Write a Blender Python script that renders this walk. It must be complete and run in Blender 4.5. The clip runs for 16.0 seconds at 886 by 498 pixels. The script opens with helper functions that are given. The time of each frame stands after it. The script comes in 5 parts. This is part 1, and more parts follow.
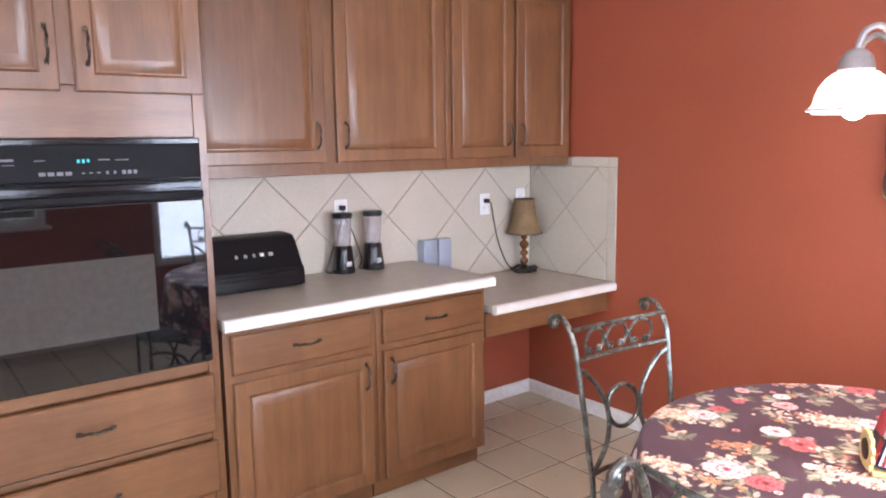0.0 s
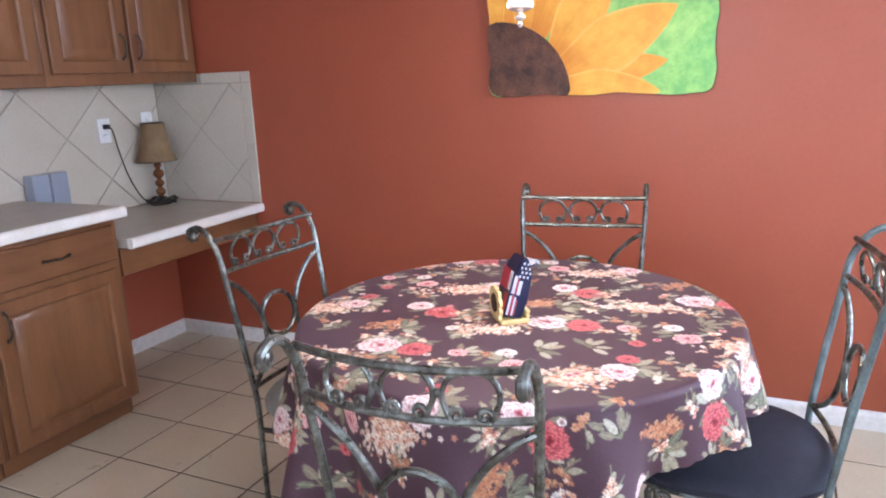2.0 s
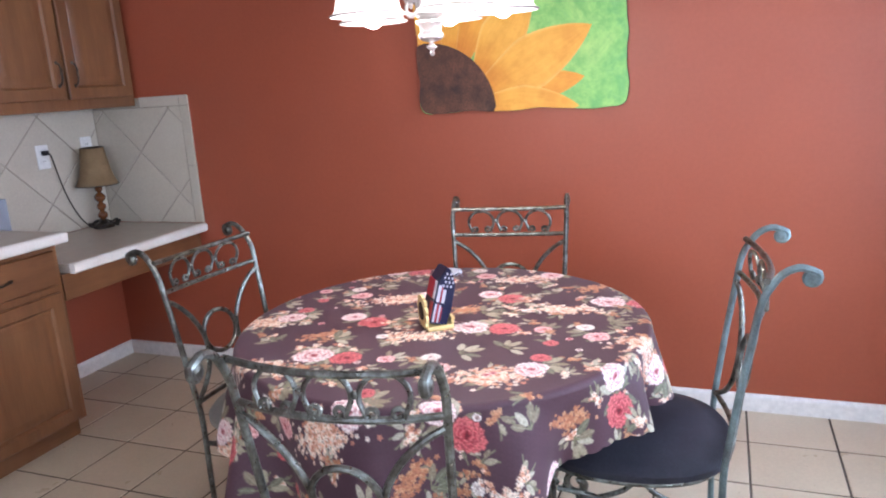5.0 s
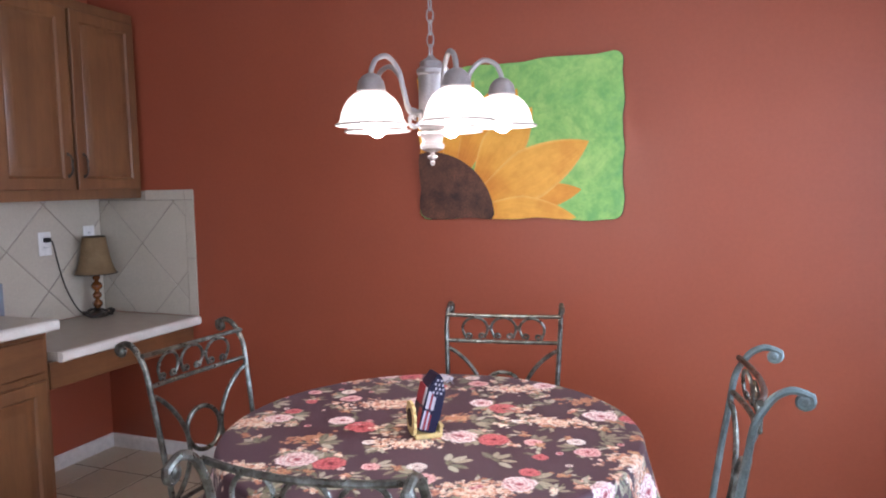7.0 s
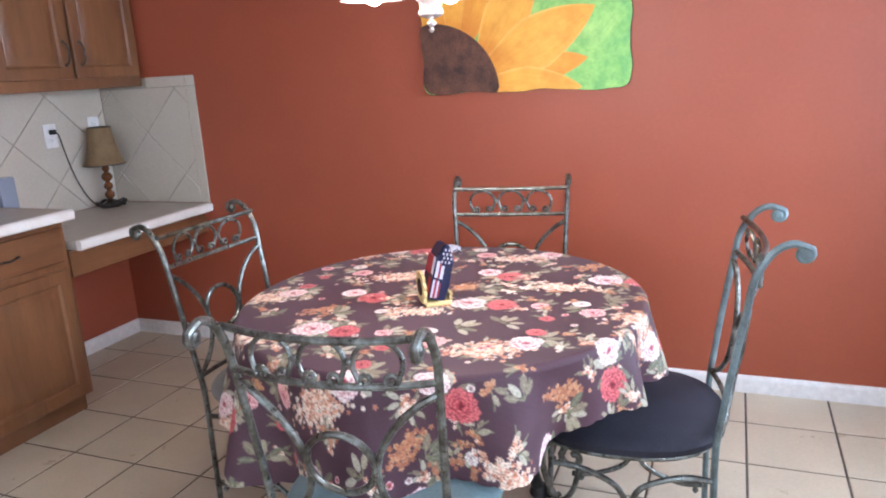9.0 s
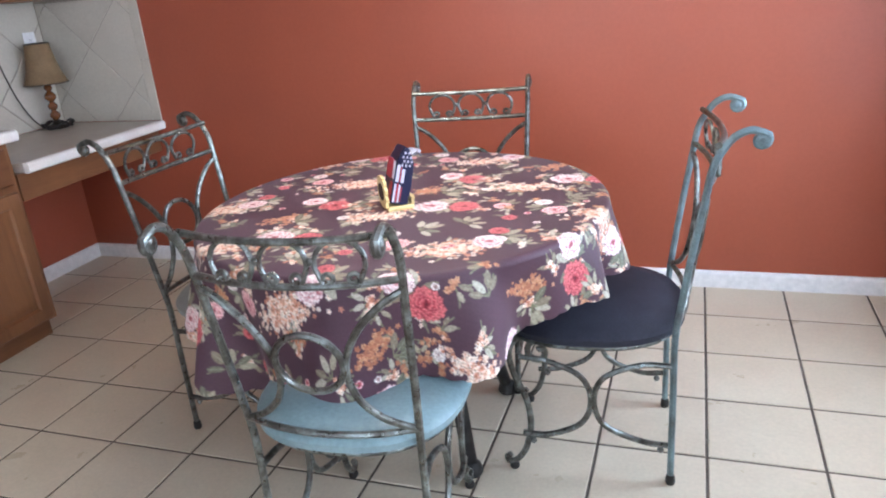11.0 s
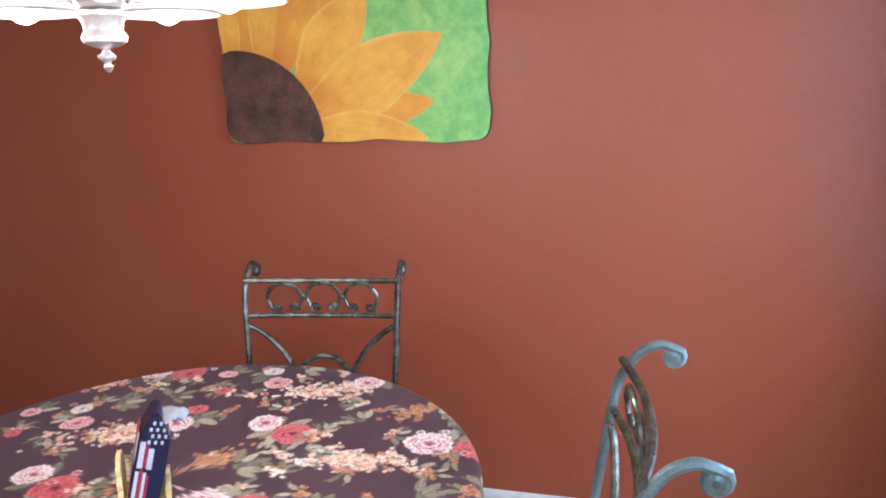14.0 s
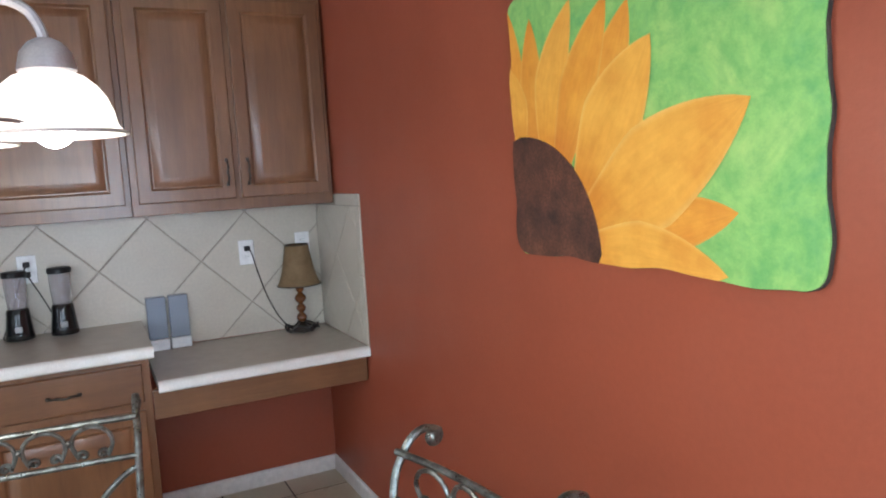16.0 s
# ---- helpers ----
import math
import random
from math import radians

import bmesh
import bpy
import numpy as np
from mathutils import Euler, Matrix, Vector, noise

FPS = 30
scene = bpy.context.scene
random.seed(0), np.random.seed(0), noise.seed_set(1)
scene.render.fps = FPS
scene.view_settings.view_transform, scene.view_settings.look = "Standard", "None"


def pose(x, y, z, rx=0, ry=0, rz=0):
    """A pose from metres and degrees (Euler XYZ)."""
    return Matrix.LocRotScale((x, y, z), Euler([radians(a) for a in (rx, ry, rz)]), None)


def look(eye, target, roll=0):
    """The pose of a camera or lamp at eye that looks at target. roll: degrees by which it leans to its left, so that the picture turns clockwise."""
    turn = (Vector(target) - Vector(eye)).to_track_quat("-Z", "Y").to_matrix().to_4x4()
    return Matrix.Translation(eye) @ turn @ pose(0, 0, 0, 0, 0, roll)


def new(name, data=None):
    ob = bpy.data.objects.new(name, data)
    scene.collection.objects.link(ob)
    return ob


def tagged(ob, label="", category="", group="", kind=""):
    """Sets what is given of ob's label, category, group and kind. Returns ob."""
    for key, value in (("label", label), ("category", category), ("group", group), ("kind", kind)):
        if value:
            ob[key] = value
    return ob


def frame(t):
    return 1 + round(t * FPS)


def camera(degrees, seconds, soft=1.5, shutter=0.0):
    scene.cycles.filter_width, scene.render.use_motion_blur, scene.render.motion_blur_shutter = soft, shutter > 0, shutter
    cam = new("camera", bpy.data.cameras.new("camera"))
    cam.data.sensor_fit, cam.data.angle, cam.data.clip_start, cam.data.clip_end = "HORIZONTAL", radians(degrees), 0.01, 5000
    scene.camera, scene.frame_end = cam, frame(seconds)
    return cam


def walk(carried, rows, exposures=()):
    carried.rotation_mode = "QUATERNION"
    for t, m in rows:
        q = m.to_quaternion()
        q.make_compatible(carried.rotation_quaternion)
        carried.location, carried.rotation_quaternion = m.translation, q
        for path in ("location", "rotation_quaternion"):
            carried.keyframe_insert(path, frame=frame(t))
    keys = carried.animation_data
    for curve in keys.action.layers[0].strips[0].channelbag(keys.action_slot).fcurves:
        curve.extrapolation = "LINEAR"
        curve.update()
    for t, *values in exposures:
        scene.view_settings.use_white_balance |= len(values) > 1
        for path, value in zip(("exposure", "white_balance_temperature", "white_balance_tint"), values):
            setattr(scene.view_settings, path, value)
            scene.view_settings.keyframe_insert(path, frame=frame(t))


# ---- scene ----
cam = camera(62.9, 16.0, soft=2.0)
PATH = [
    (0, (3.084, -3.063, 1.539), (1.523, -1.848, 1.242), -0.7),
    (0.5, (3.095, -3.039, 1.526), (1.746, -1.6, 1.192), -0.3),
    (1, (3.038, -2.976, 1.43), (1.976, -1.315, 1.094), 0.4),
    (1.5, (3.048, -2.952, 1.4), (2.14, -1.213, 1.011), -0.8),
    (2, (3.065, -2.973, 1.394), (2.239, -1.213, 0.922), -2.3),
    (2.5, (3.095, -3.086, 1.441), (2.371, -1.312, 0.867), -3.9),
    (3, (3.099, -3.101, 1.439), (2.435, -1.324, 0.805), -4.9),
    (3.5, (3.131, -3.092, 1.418), (2.467, -1.323, 0.763), -5.1),
    (4, (3.175, -3.066, 1.409), (2.473, -1.302, 0.779), -5.4),
    (4.5, (3.18, -3.058, 1.41), (2.469, -1.272, 0.858), -4.7),
    (5, (3.192, -3.057, 1.431), (2.476, -1.246, 0.977), -3.7),
    (5.2, (3.194, -3.052, 1.442), (2.477, -1.232, 1.025), -3.3),
    (7.3, (3.209, -3.061, 1.442), (2.493, -1.202, 1.271), -1.0),
    (7.5, (3.213, -3.062, 1.441), (2.493, -1.208, 1.229), -1.3),
    (8, (3.216, -3.065, 1.432), (2.491, -1.226, 1.124), -2.0),
    (8.5, (3.218, -3.069, 1.42), (2.49, -1.25, 1.02), -2.6),
    (9, (3.226, -3.072, 1.404), (2.489, -1.278, 0.918), -3.4),
    (9.5, (3.237, -3.075, 1.384), (2.488, -1.31, 0.815), -4.1),
    (9.7, (3.238, -3.079, 1.38), (2.488, -1.326, 0.776), -4.4),
    (11.8, (3.231, -3.063, 1.353), (2.66, -1.288, 0.631), -4.6),
    (12, (3.256, -3.06, 1.352), (2.697, -1.269, 0.661), -4.2),
    (12.5, (3.171, -2.92, 1.35), (2.748, -1.074, 0.709), -3.3),
    (13, (3.107, -2.782, 1.365), (2.788, -0.889, 0.803), -1.9),
    (13.5, (3.167, -2.553, 1.421), (2.794, -0.652, 0.923), -1.0),
    (14, (3.276, -2.235, 1.456), (2.759, -0.354, 1.014), -2.0),
    (14.5, (3.378, -1.966, 1.46), (2.663, -0.132, 1.107), -2.8),
    (15, (3.534, -1.613, 1.51), (2.392, 0.0, 1.198), -5.0),
    (15.5, (3.562, -1.312, 1.505), (2.073, 0.001, 1.268), -4.5),
    (16, (3.574, -1.05, 1.514), (1.787, -0.178, 1.301), -3.4),
]
walk(cam, [(t, look(e, g, r)) for t, e, g, r in PATH],
     [(0, 0.46, 6150, 21), (0.6, 0.20, 6050, 22), (1, -0.04, 6000, 23), (1.5, -0.08, 5850, 20), (3.5, -0.10, 5600, 14), (5, -0.22, 5700, 17), (7.5, -0.60, 5900, 19), (8.3, -0.28, 5850, 18), (9.5, -0.08, 5700, 15), (12, -0.17, 5600, 13), (14.5, -0.53, 5600, 13), (16, -0.38, 5850, 9)])

# ---- light ----
world = bpy.data.worlds.new("sky")
scene.world = world
world.use_nodes = True
wn = world.node_tree
sky = wn.nodes.new("ShaderNodeTexSky")
sky.sky_type = "NISHITA"
sky.sun_disc = False
sky.sun_elevation, sky.sun_rotation = radians(52), radians(250)
wn.links.new(sky.outputs[0], wn.nodes["Background"].inputs[0])
wn.nodes["Background"].inputs[1].default_value = 0.1

sun = new("sun", bpy.data.lights.new("sun", "SUN"))
sun.data.energy, sun.data.angle, sun.data.color = 3.0, radians(0.5), (1.0, 0.95, 0.87)
sun.matrix_world = look((-6, -3, 9), (0, 0, 0))


def window_light(name, eye, target, w, h, watts, color):
    ob = new(name, bpy.data.lights.new(name, "AREA"))
    ob.data.shape, ob.data.size, ob.data.size_y = "RECTANGLE", w, h
    ob.data.energy, ob.data.color = watts, color
    ob.matrix_world = look(eye, target)


# daylight in the openings: sheer-curtained window, east window, and an unseen south window added for fill
window_light("daylight_window", (4.38, -0.82, 1.3), (0, -0.82, 1.2), 0.92, 1.4, 57, (0.74, 0.87, 1.0))
window_light("daylight_sink_window", (4.42, -3.0, 1.5), (2.0, -2.6, 0.45), 1.7, 1.0, 46, (0.80, 0.90, 1.0))
window_light("fill_daylight_south", (2.4, -5.95, 1.6), (2.4, -3.6, 0.9), 2.5, 1.7, 58, (0.82, 0.91, 1.0))


# ---- materials ----
def material(name):
    m = bpy.data.materials.new(name)
    m.use_nodes = True
    return m, m.node_tree, m.node_tree.nodes["Principled BSDF"]


def coords(nt, scale=(1, 1, 1), rot=(0, 0, 0), kind="Object", spread=0.0):
    tc = nt.nodes.new("ShaderNodeTexCoord")
    mp = nt.nodes.new("ShaderNodeMapping")
    mp.inputs["Scale"].default_value = scale
    mp.inputs["Rotation"].default_value = rot
    nt.links.new(tc.outputs[kind], mp.inputs["Vector"])
    if spread:
        info = nt.nodes.new("ShaderNodeObjectInfo")
        mul = nt.nodes.new("ShaderNodeMath")
        mul.operation = "MULTIPLY"
        mul.inputs[1].default_value = spread
        nt.links.new(info.outputs["Random"], mul.inputs[0])
        nt.links.new(mul.outputs[0], mp.inputs["Location"])
    return mp.outputs[0]


def noise_node(nt, vec, scale, detail=4, rough=0.55, distortion=0.0):
    n = nt.nodes.new("ShaderNodeTexNoise")
    n.inputs["Scale"].default_value = scale
    n.inputs["Detail"].default_value = detail
    n.inputs["Roughness"].default_value = rough
    n.inputs["Distortion"].default_value = distortion
    nt.links.new(vec, n.inputs["Vector"])
    return n.outputs["Fac"]


def ramp(nt, fac, stops):
    r = nt.nodes.new("ShaderNodeValToRGB")
    while len(r.color_ramp.elements) < len(stops):
        r.color_ramp.elements.new(0.5)
    for e, (p, c) in zip(r.color_ramp.elements, stops):
        e.position, e.color = p, (*c, 1)
    nt.links.new(fac, r.inputs[0])
    return r.outputs[0]


def mixed(nt, fac, a, b, mode="MIX"):
    m = nt.nodes.new("ShaderNodeMix")
    m.data_type, m.blend_type = "RGBA", mode
    for sock, v in ((m.inputs[0], fac), (m.inputs[6], a), (m.inputs[7], b)):
        if isinstance(v, (int, float)):
            sock.default_value = v
        elif isinstance(v, tuple):
            sock.default_value = (*v, 1)
        else:
            nt.links.new(v, sock)
    return m.outputs[2]


def relief(nt, bsdf, fac, strength, distance=0.002):
    b = nt.nodes.new("ShaderNodeBump")
    b.inputs["Strength"].default_value = strength
    b.inputs["Distance"].default_value = distance
    nt.links.new(fac, b.inputs["Height"])
    nt.links.new(b.outputs[0], bsdf.inputs["Normal"])


def mottled(name, a, b, scale, rough=0.5, metal=0.0, bump=0.0, bump_scale=200, spread=0.0, coat=0.0, fine=0.25, spec=0.5):
    """Two-tone surface with broad mottling, fine grain and relief."""
    m, nt, bsdf = material(name)
    vec = coords(nt, spread=spread)
    broad = ramp(nt, noise_node(nt, vec, scale, 5), [(0.3, a), (0.7, b)])
    grain = ramp(nt, noise_node(nt, vec, scale * 14, 3), [(0.3, (1 - fine,) * 3), (0.7, (1 + fine,) * 3)])
    col = mixed(nt, 1.0, broad, grain, "MULTIPLY")
    nt.links.new(col, bsdf.inputs["Base Color"])
    bsdf.inputs["Roughness"].default_value = rough
    bsdf.inputs["Metallic"].default_value = metal
    bsdf.inputs["Coat Weight"].default_value = coat
    bsdf.inputs["Coat Roughness"].default_value = 0.12
    bsdf.inputs["Specular IOR Level"].default_value = spec
    if bump:
        relief(nt, bsdf, noise_node(nt, vec, bump_scale, 3), bump)
    return m


def wood_material(name, scale):
    """Honey-stained oak: long grain along the axis with the smallest scale, darker pores."""
    m, nt, bsdf = material(name)
    vec = coords(nt, scale=scale, spread=3.0)
    bands = noise_node(nt, vec, 1.0, 6, 0.6, 0.8)
    pores = noise_node(nt, coords(nt, scale=tuple(s * 9 for s in scale), spread=2.0), 1.0, 3, 0.7)
    broad = noise_node(nt, coords(nt, scale=(1.6, 1.6, 0.8), spread=2.0), 2.6, 4)
    base = ramp(nt, bands, [(0.25, (0.150, 0.062, 0.023)), (0.5, (0.187, 0.081, 0.030)), (0.78, (0.224, 0.101, 0.039))])
    dark = ramp(nt, pores, [(0.35, (0.84, 0.80, 0.76)), (0.55, (1.0, 1.0, 1.0))])
    warm = ramp(nt, broad, [(0.32, (0.80, 0.77, 0.72)), (0.68, (1.14, 1.14, 1.10))])
    col = mixed(nt, 1.0, mixed(nt, 0.6, base, dark, "MULTIPLY"), warm, "MULTIPLY")
    nt.links.new(col, bsdf.inputs["Base Color"])
    bsdf.inputs["Roughness"].default_value = 0.42
    bsdf.inputs["Coat Weight"].default_value = 0.45
    bsdf.inputs["Coat Roughness"].default_value = 0.20
    relief(nt, bsdf, pores, 0.06, 0.001)
    return m


def plain(name, color, rough=0.5, metal=0.0, **more):
    m, nt, bsdf = material(name)
    vec = coords(nt)
    v = ramp(nt, noise_node(nt, vec, 40, 3), [(0.3, tuple(c * 0.9 for c in color)), (0.7, tuple(min(1, c * 1.08) for c in color))])
    nt.links.new(v, bsdf.inputs["Base Color"])
    bsdf.inputs["Roughness"].default_value = rough
    bsdf.inputs["Metallic"].default_value = metal
    for k, val in more.items():
        bsdf.inputs[k.replace("_", " ")].default_value = val
    return m


def red_paint():
    """Terracotta-red satin wall paint with roller stipple and faint hand marks."""
    m, nt, bsdf = material("red_paint")
    vec = coords(nt)
    broad = ramp(nt, noise_node(nt, vec, 1.3, 4), [(0.3, (0.322, 0.074, 0.034)), (0.7, (0.356, 0.085, 0.040))])
    fine = ramp(nt, noise_node(nt, vec, 60, 3), [(0.3, (0.96,) * 3), (0.7, (1.03,) * 3)])
    nt.links.new(mixed(nt, 1.0, broad, fine, "MULTIPLY"), bsdf.inputs["Base Color"])
    rough = ramp(nt, noise_node(nt, vec, 3.0, 3), [(0.3, (0.38,) * 3), (0.7, (0.48,) * 3)])
    nt.links.new(rough, bsdf.inputs["Roughness"])
    bsdf.inputs["Specular IOR Level"].default_value = 0.5
    relief(nt, bsdf, noise_node(nt, vec, 130, 4), 0.22, 0.002)
    return m


def tile_material(name, a, b, rough):
    """Glazed ceramic, each tile with its own tone."""
    m, nt, bsdf = material(name)
    vec = coords(nt, spread=20.0)
    info = nt.nodes.new("ShaderNodeObjectInfo")
    tone = ramp(nt, info.outputs["Random"], [(0.0, (0.96, 0.96, 0.95)), (1.0, (1.03, 1.03, 1.03))])
    broad = ramp(nt, noise_node(nt, vec, 5, 4, 0.5), [(0.25, a), (0.75, b)])
    speck = ramp(nt, noise_node(nt, vec, 90, 3), [(0.3, (0.94,) * 3), (0.7, (1.04,) * 3)])
    col = mixed(nt, 1.0, mixed(nt, 1.0, broad, speck, "MULTIPLY"), tone, "MULTIPLY")
    nt.links.new(col, bsdf.inputs["Base Color"])
    r = ramp(nt, noise_node(nt, vec, 12, 4), [(0.3, (rough - 0.03,) * 3), (0.7, (rough + 0.05,) * 3)])
    nt.links.new(r, bsdf.inputs["Roughness"])
    relief(nt, bsdf, noise_node(nt, vec, 25, 4), 0.15, 0.003)
    return m


def iron_material():
    """Dark bronze wrought iron rubbed with pale verdigris."""
    m, nt, bsdf = material("wrought_iron")
    vec = coords(nt)
    base = ramp(nt, noise_node(nt, vec, 28, 5, 0.65), [(0.30, (0.055, 0.050, 0.040)), (0.50, (0.150, 0.150, 0.130)), (0.72, (0.31, 0.345, 0.32))])
    nt.links.new(base, bsdf.inputs["Base Color"])
    bsdf.inputs["Metallic"].default_value = 0.8
    r = ramp(nt, noise_node(nt, vec, 70, 3), [(0.3, (0.24,) * 3), (0.7, (0.42,) * 3)])
    nt.links.new(r, bsdf.inputs["Roughness"])
    relief(nt, bsdf, noise_node(nt, vec, 160, 3), 0.3, 0.001)
    return m


def glass_material(name, color, rough=0.02, weight=1.0):
    m, nt, bsdf = material(name)
    bsdf.inputs["Base Color"].default_value = (*color, 1)
    bsdf.inputs["Roughness"].default_value = rough
    bsdf.inputs["Transmission Weight"].default_value = weight
    bsdf.inputs["IOR"].default_value = 1.45
    return m


def shade_glass():
    """Frosted white lamp glass that lets the bulb's light through."""
    m, nt, bsdf = material("frosted_shade")
    tr = nt.nodes.new("ShaderNodeBsdfTranslucent")
    tr.inputs[0].default_value = (0.95, 0.93, 0.90, 1)
    mx = nt.nodes.new("ShaderNodeMixShader")
    mx.inputs[0].default_value = 0.65
    bsdf.inputs["Base Color"].default_value = (0.9, 0.88, 0.86, 1)
    bsdf.inputs["Roughness"].default_value = 0.25
    nt.links.new(bsdf.outputs[0], mx.inputs[1])
    nt.links.new(tr.outputs[0], mx.inputs[2])
    nt.links.new(mx.outputs[0], nt.nodes["Material Output"].inputs[0])
    return m


def glowing(name, color, strength):
    m, nt, bsdf = material(name)
    bsdf.inputs["Base Color"].default_value = (*color, 1)
    bsdf.inputs["Emission Color"].default_value = (*color, 1)
    bsdf.inputs["Emission Strength"].default_value = strength
    return m


def attribute_cloth():
    """Printed cotton: the woven-in print lies in the colour attribute, weave in the relief."""
    m, nt, bsdf = material("printed_cloth")
    at = nt.nodes.new("ShaderNodeAttribute")
    at.attribute_name = "print"
    vec = coords(nt)
    weave = ramp(nt, noise_node(nt, vec, 350, 2), [(0.3, (0.93,) * 3), (0.7, (1.06,) * 3)])
    nt.links.new(mixed(nt, 1.0, at.outputs["Color"], weave, "MULTIPLY"), bsdf.inputs["Base Color"])
    bsdf.inputs["Roughness"].default_value = 0.55
    bsdf.inputs["Specular IOR Level"].default_value = 0.40
    bsdf.inputs["Sheen Weight"].default_value = 0.06
    relief(nt, bsdf, noise_node(nt, vec, 500, 2), 0.15, 0.001)
    return m


def petal_material(name, a, b, c):
    """Brushed acrylic: strokes along the petal (u) from a dark base to a pale tip and rim."""
    m, nt, bsdf = material(name)
    tc = nt.nodes.new("ShaderNodeTexCoord")
    mp = nt.nodes.new("ShaderNodeMapping")
    mp.inputs["Scale"].default_value = (4, 5, 1)
    nt.links.new(tc.outputs["UV"], mp.inputs[0])
    strokes = noise_node(nt, mp.outputs[0], 1.0, 5, 0.6)
    sep = nt.nodes.new("ShaderNodeSeparateXYZ")
    nt.links.new(tc.outputs["UV"], sep.inputs[0])
    along = ramp(nt, sep.outputs[0], [(0.0, a), (0.35, b), (1.0, b)])
    edge = nt.nodes.new("ShaderNodeMath")
    edge.operation = "ABSOLUTE"
    nt.links.new(sep.outputs[1], edge.inputs[0])
    rim = ramp(nt, edge.outputs[0], [(0.86, (0, 0, 0)), (0.98, (0.5, 0.5, 0.5))])
    blot = ramp(nt, noise_node(nt, coords(nt), 8, 5, 0.65), [(0.36, (0.90, 0.80, 0.68)), (0.64, (1.05, 1.09, 1.12))])
    col = mixed(nt, rim, along, c)
    dirty = ramp(nt, strokes, [(0.3, (0.93, 0.88, 0.80)), (0.65, (1.03, 1.03, 1.0))])
    nt.links.new(mixed(nt, 1.0, mixed(nt, 1.0, col, dirty, "MULTIPLY"), blot, "MULTIPLY"), bsdf.inputs["Base Color"])
    bsdf.inputs["Roughness"].default_value = 0.55
    relief(nt, bsdf, strokes, 0.25, 0.002)
    return m


def sponged_green():
    """Green acrylic dabbed on in yellow-green and blue-green patches."""
    m, nt, bsdf = material("green_acrylic")
    vec = coords(nt)
    hue = ramp(nt, noise_node(nt, vec, 6, 6, 0.72, 0.6), [(0.32, (0.180, 0.445, 0.135)), (0.5, (0.275, 0.545, 0.138)), (0.70, (0.410, 0.630, 0.175))])
    dab = ramp(nt, noise_node(nt, vec, 22, 4, 0.7), [(0.36, (0.74, 0.86, 0.84)), (0.62, (1.14, 1.07, 1.06))])
    nt.links.new(mixed(nt, 1.0, hue, dab, "MULTIPLY"), bsdf.inputs["Base Color"])
    bsdf.inputs["Roughness"].default_value = 0.55
    relief(nt, bsdf, noise_node(nt, vec, 60, 3), 0.3)
    return m


RED = red_paint()
WOOD = wood_material("oak_upright", (22, 22, 1.6))
WOOD_H = wood_material("oak_level", (22, 1.6, 22))
WHITE = plain("white_trim_paint", (0.78, 0.76, 0.73), 0.4)
CEIL = mottled("ceiling_paint", (0.72, 0.70, 0.67), (0.78, 0.76, 0.73), 3, 0.85, bump=0.4, bump_scale=90)
CREAM = mottled("cream_paint", (0.55, 0.47, 0.36), (0.60, 0.52, 0.41), 2, 0.6, bump=0.2, bump_scale=130)
FLOOR_TILE = tile_material("floor_tile", (0.54, 0.462, 0.335), (0.60, 0.52, 0.382), 0.30)
GROUT = mottled("floor_grout", (0.070, 0.054, 0.040), (0.115, 0.090, 0.068), 9, 0.9, bump=0.3)
SPLASH = tile_material("splash_tile", (0.505, 0.448, 0.362), (0.55, 0.495, 0.405), 0.38)
SPLASH_GROUT = mottled("splash_grout", (0.33, 0.29, 0.23), (0.41, 0.36, 0.29), 12, 0.9, bump=0.3)
LAMINATE = mottled("counter_laminate", (0.43, 0.37, 0.30), (0.50, 0.44, 0.365), 14, 0.34, fine=0.18, bump=0.05)
EDGE = mottled("counter_edge", (0.72, 0.68, 0.61), (0.80, 0.76, 0.70), 14, 0.4, fine=0.08)
IRON = iron_material()
# teal patina, strengthened to paint in window glare on the east chair's posts
GLARE_VERDIGRIS = mottled("glare_verdigris_iron", (0.085, 0.100, 0.098), (0.235, 0.325, 0.335), 16, 0.40, metal=0.45, bump=0.25, bump_scale=160, fine=0.18)
BRONZE = mottled("handle_bronze", (0.030, 0.024, 0.019), (0.12, 0.10, 0.08), 40, 0.38, metal=0.8)
NAVY = mottled("navy_seat_cover", (0.010, 0.010, 0.018), (0.018, 0.017, 0.028), 12, 0.75, bump=0.3, bump_scale=400)
TEAL = mottled("teal_vinyl", (0.175, 0.255, 0.262), (0.235, 0.325, 0.33), 7, 0.36, bump=0.2, bump_scale=260, fine=0.1)
TAUPE = mottled("taupe_vinyl", (0.22, 0.215, 0.19), (0.28, 0.27, 0.24), 7, 0.42, bump=0.2, bump_scale=260, fine=0.1)
BLACK = plain("black_plastic", (0.012, 0.011, 0.012), 0.42, Specular_IOR_Level=0.3)
BLACK_GLOSS = plain("black_enamel", (0.010, 0.010, 0.011), 0.12)
OVEN_GLASS = plain("oven_glass", (0.006, 0.005, 0.006), 0.03, Coat_Weight=0.4, Coat_Roughness=0.02)
# the window's grey base also stands in for a bright reflection of the room
OVEN_WINDOW = plain("oven_window_dots_reflection", (0.060, 0.059, 0.053), 0.03, Coat_Weight=0.4, Coat_Roughness=0.02)
OVEN_PANEL = plain("oven_panel_enamel", (0.009, 0.0085, 0.0095), 0.5, Specular_IOR_Level=0.10)
DIM_PRINT = plain("dim_grey_print", (0.16, 0.16, 0.17), 0.5)
SILVER_PRINT = plain("grey_print", (0.42, 0.42, 0.42), 0.5)
CLOCK = glowing("clock_digits", (0.02, 0.42, 0.42), 0.55)
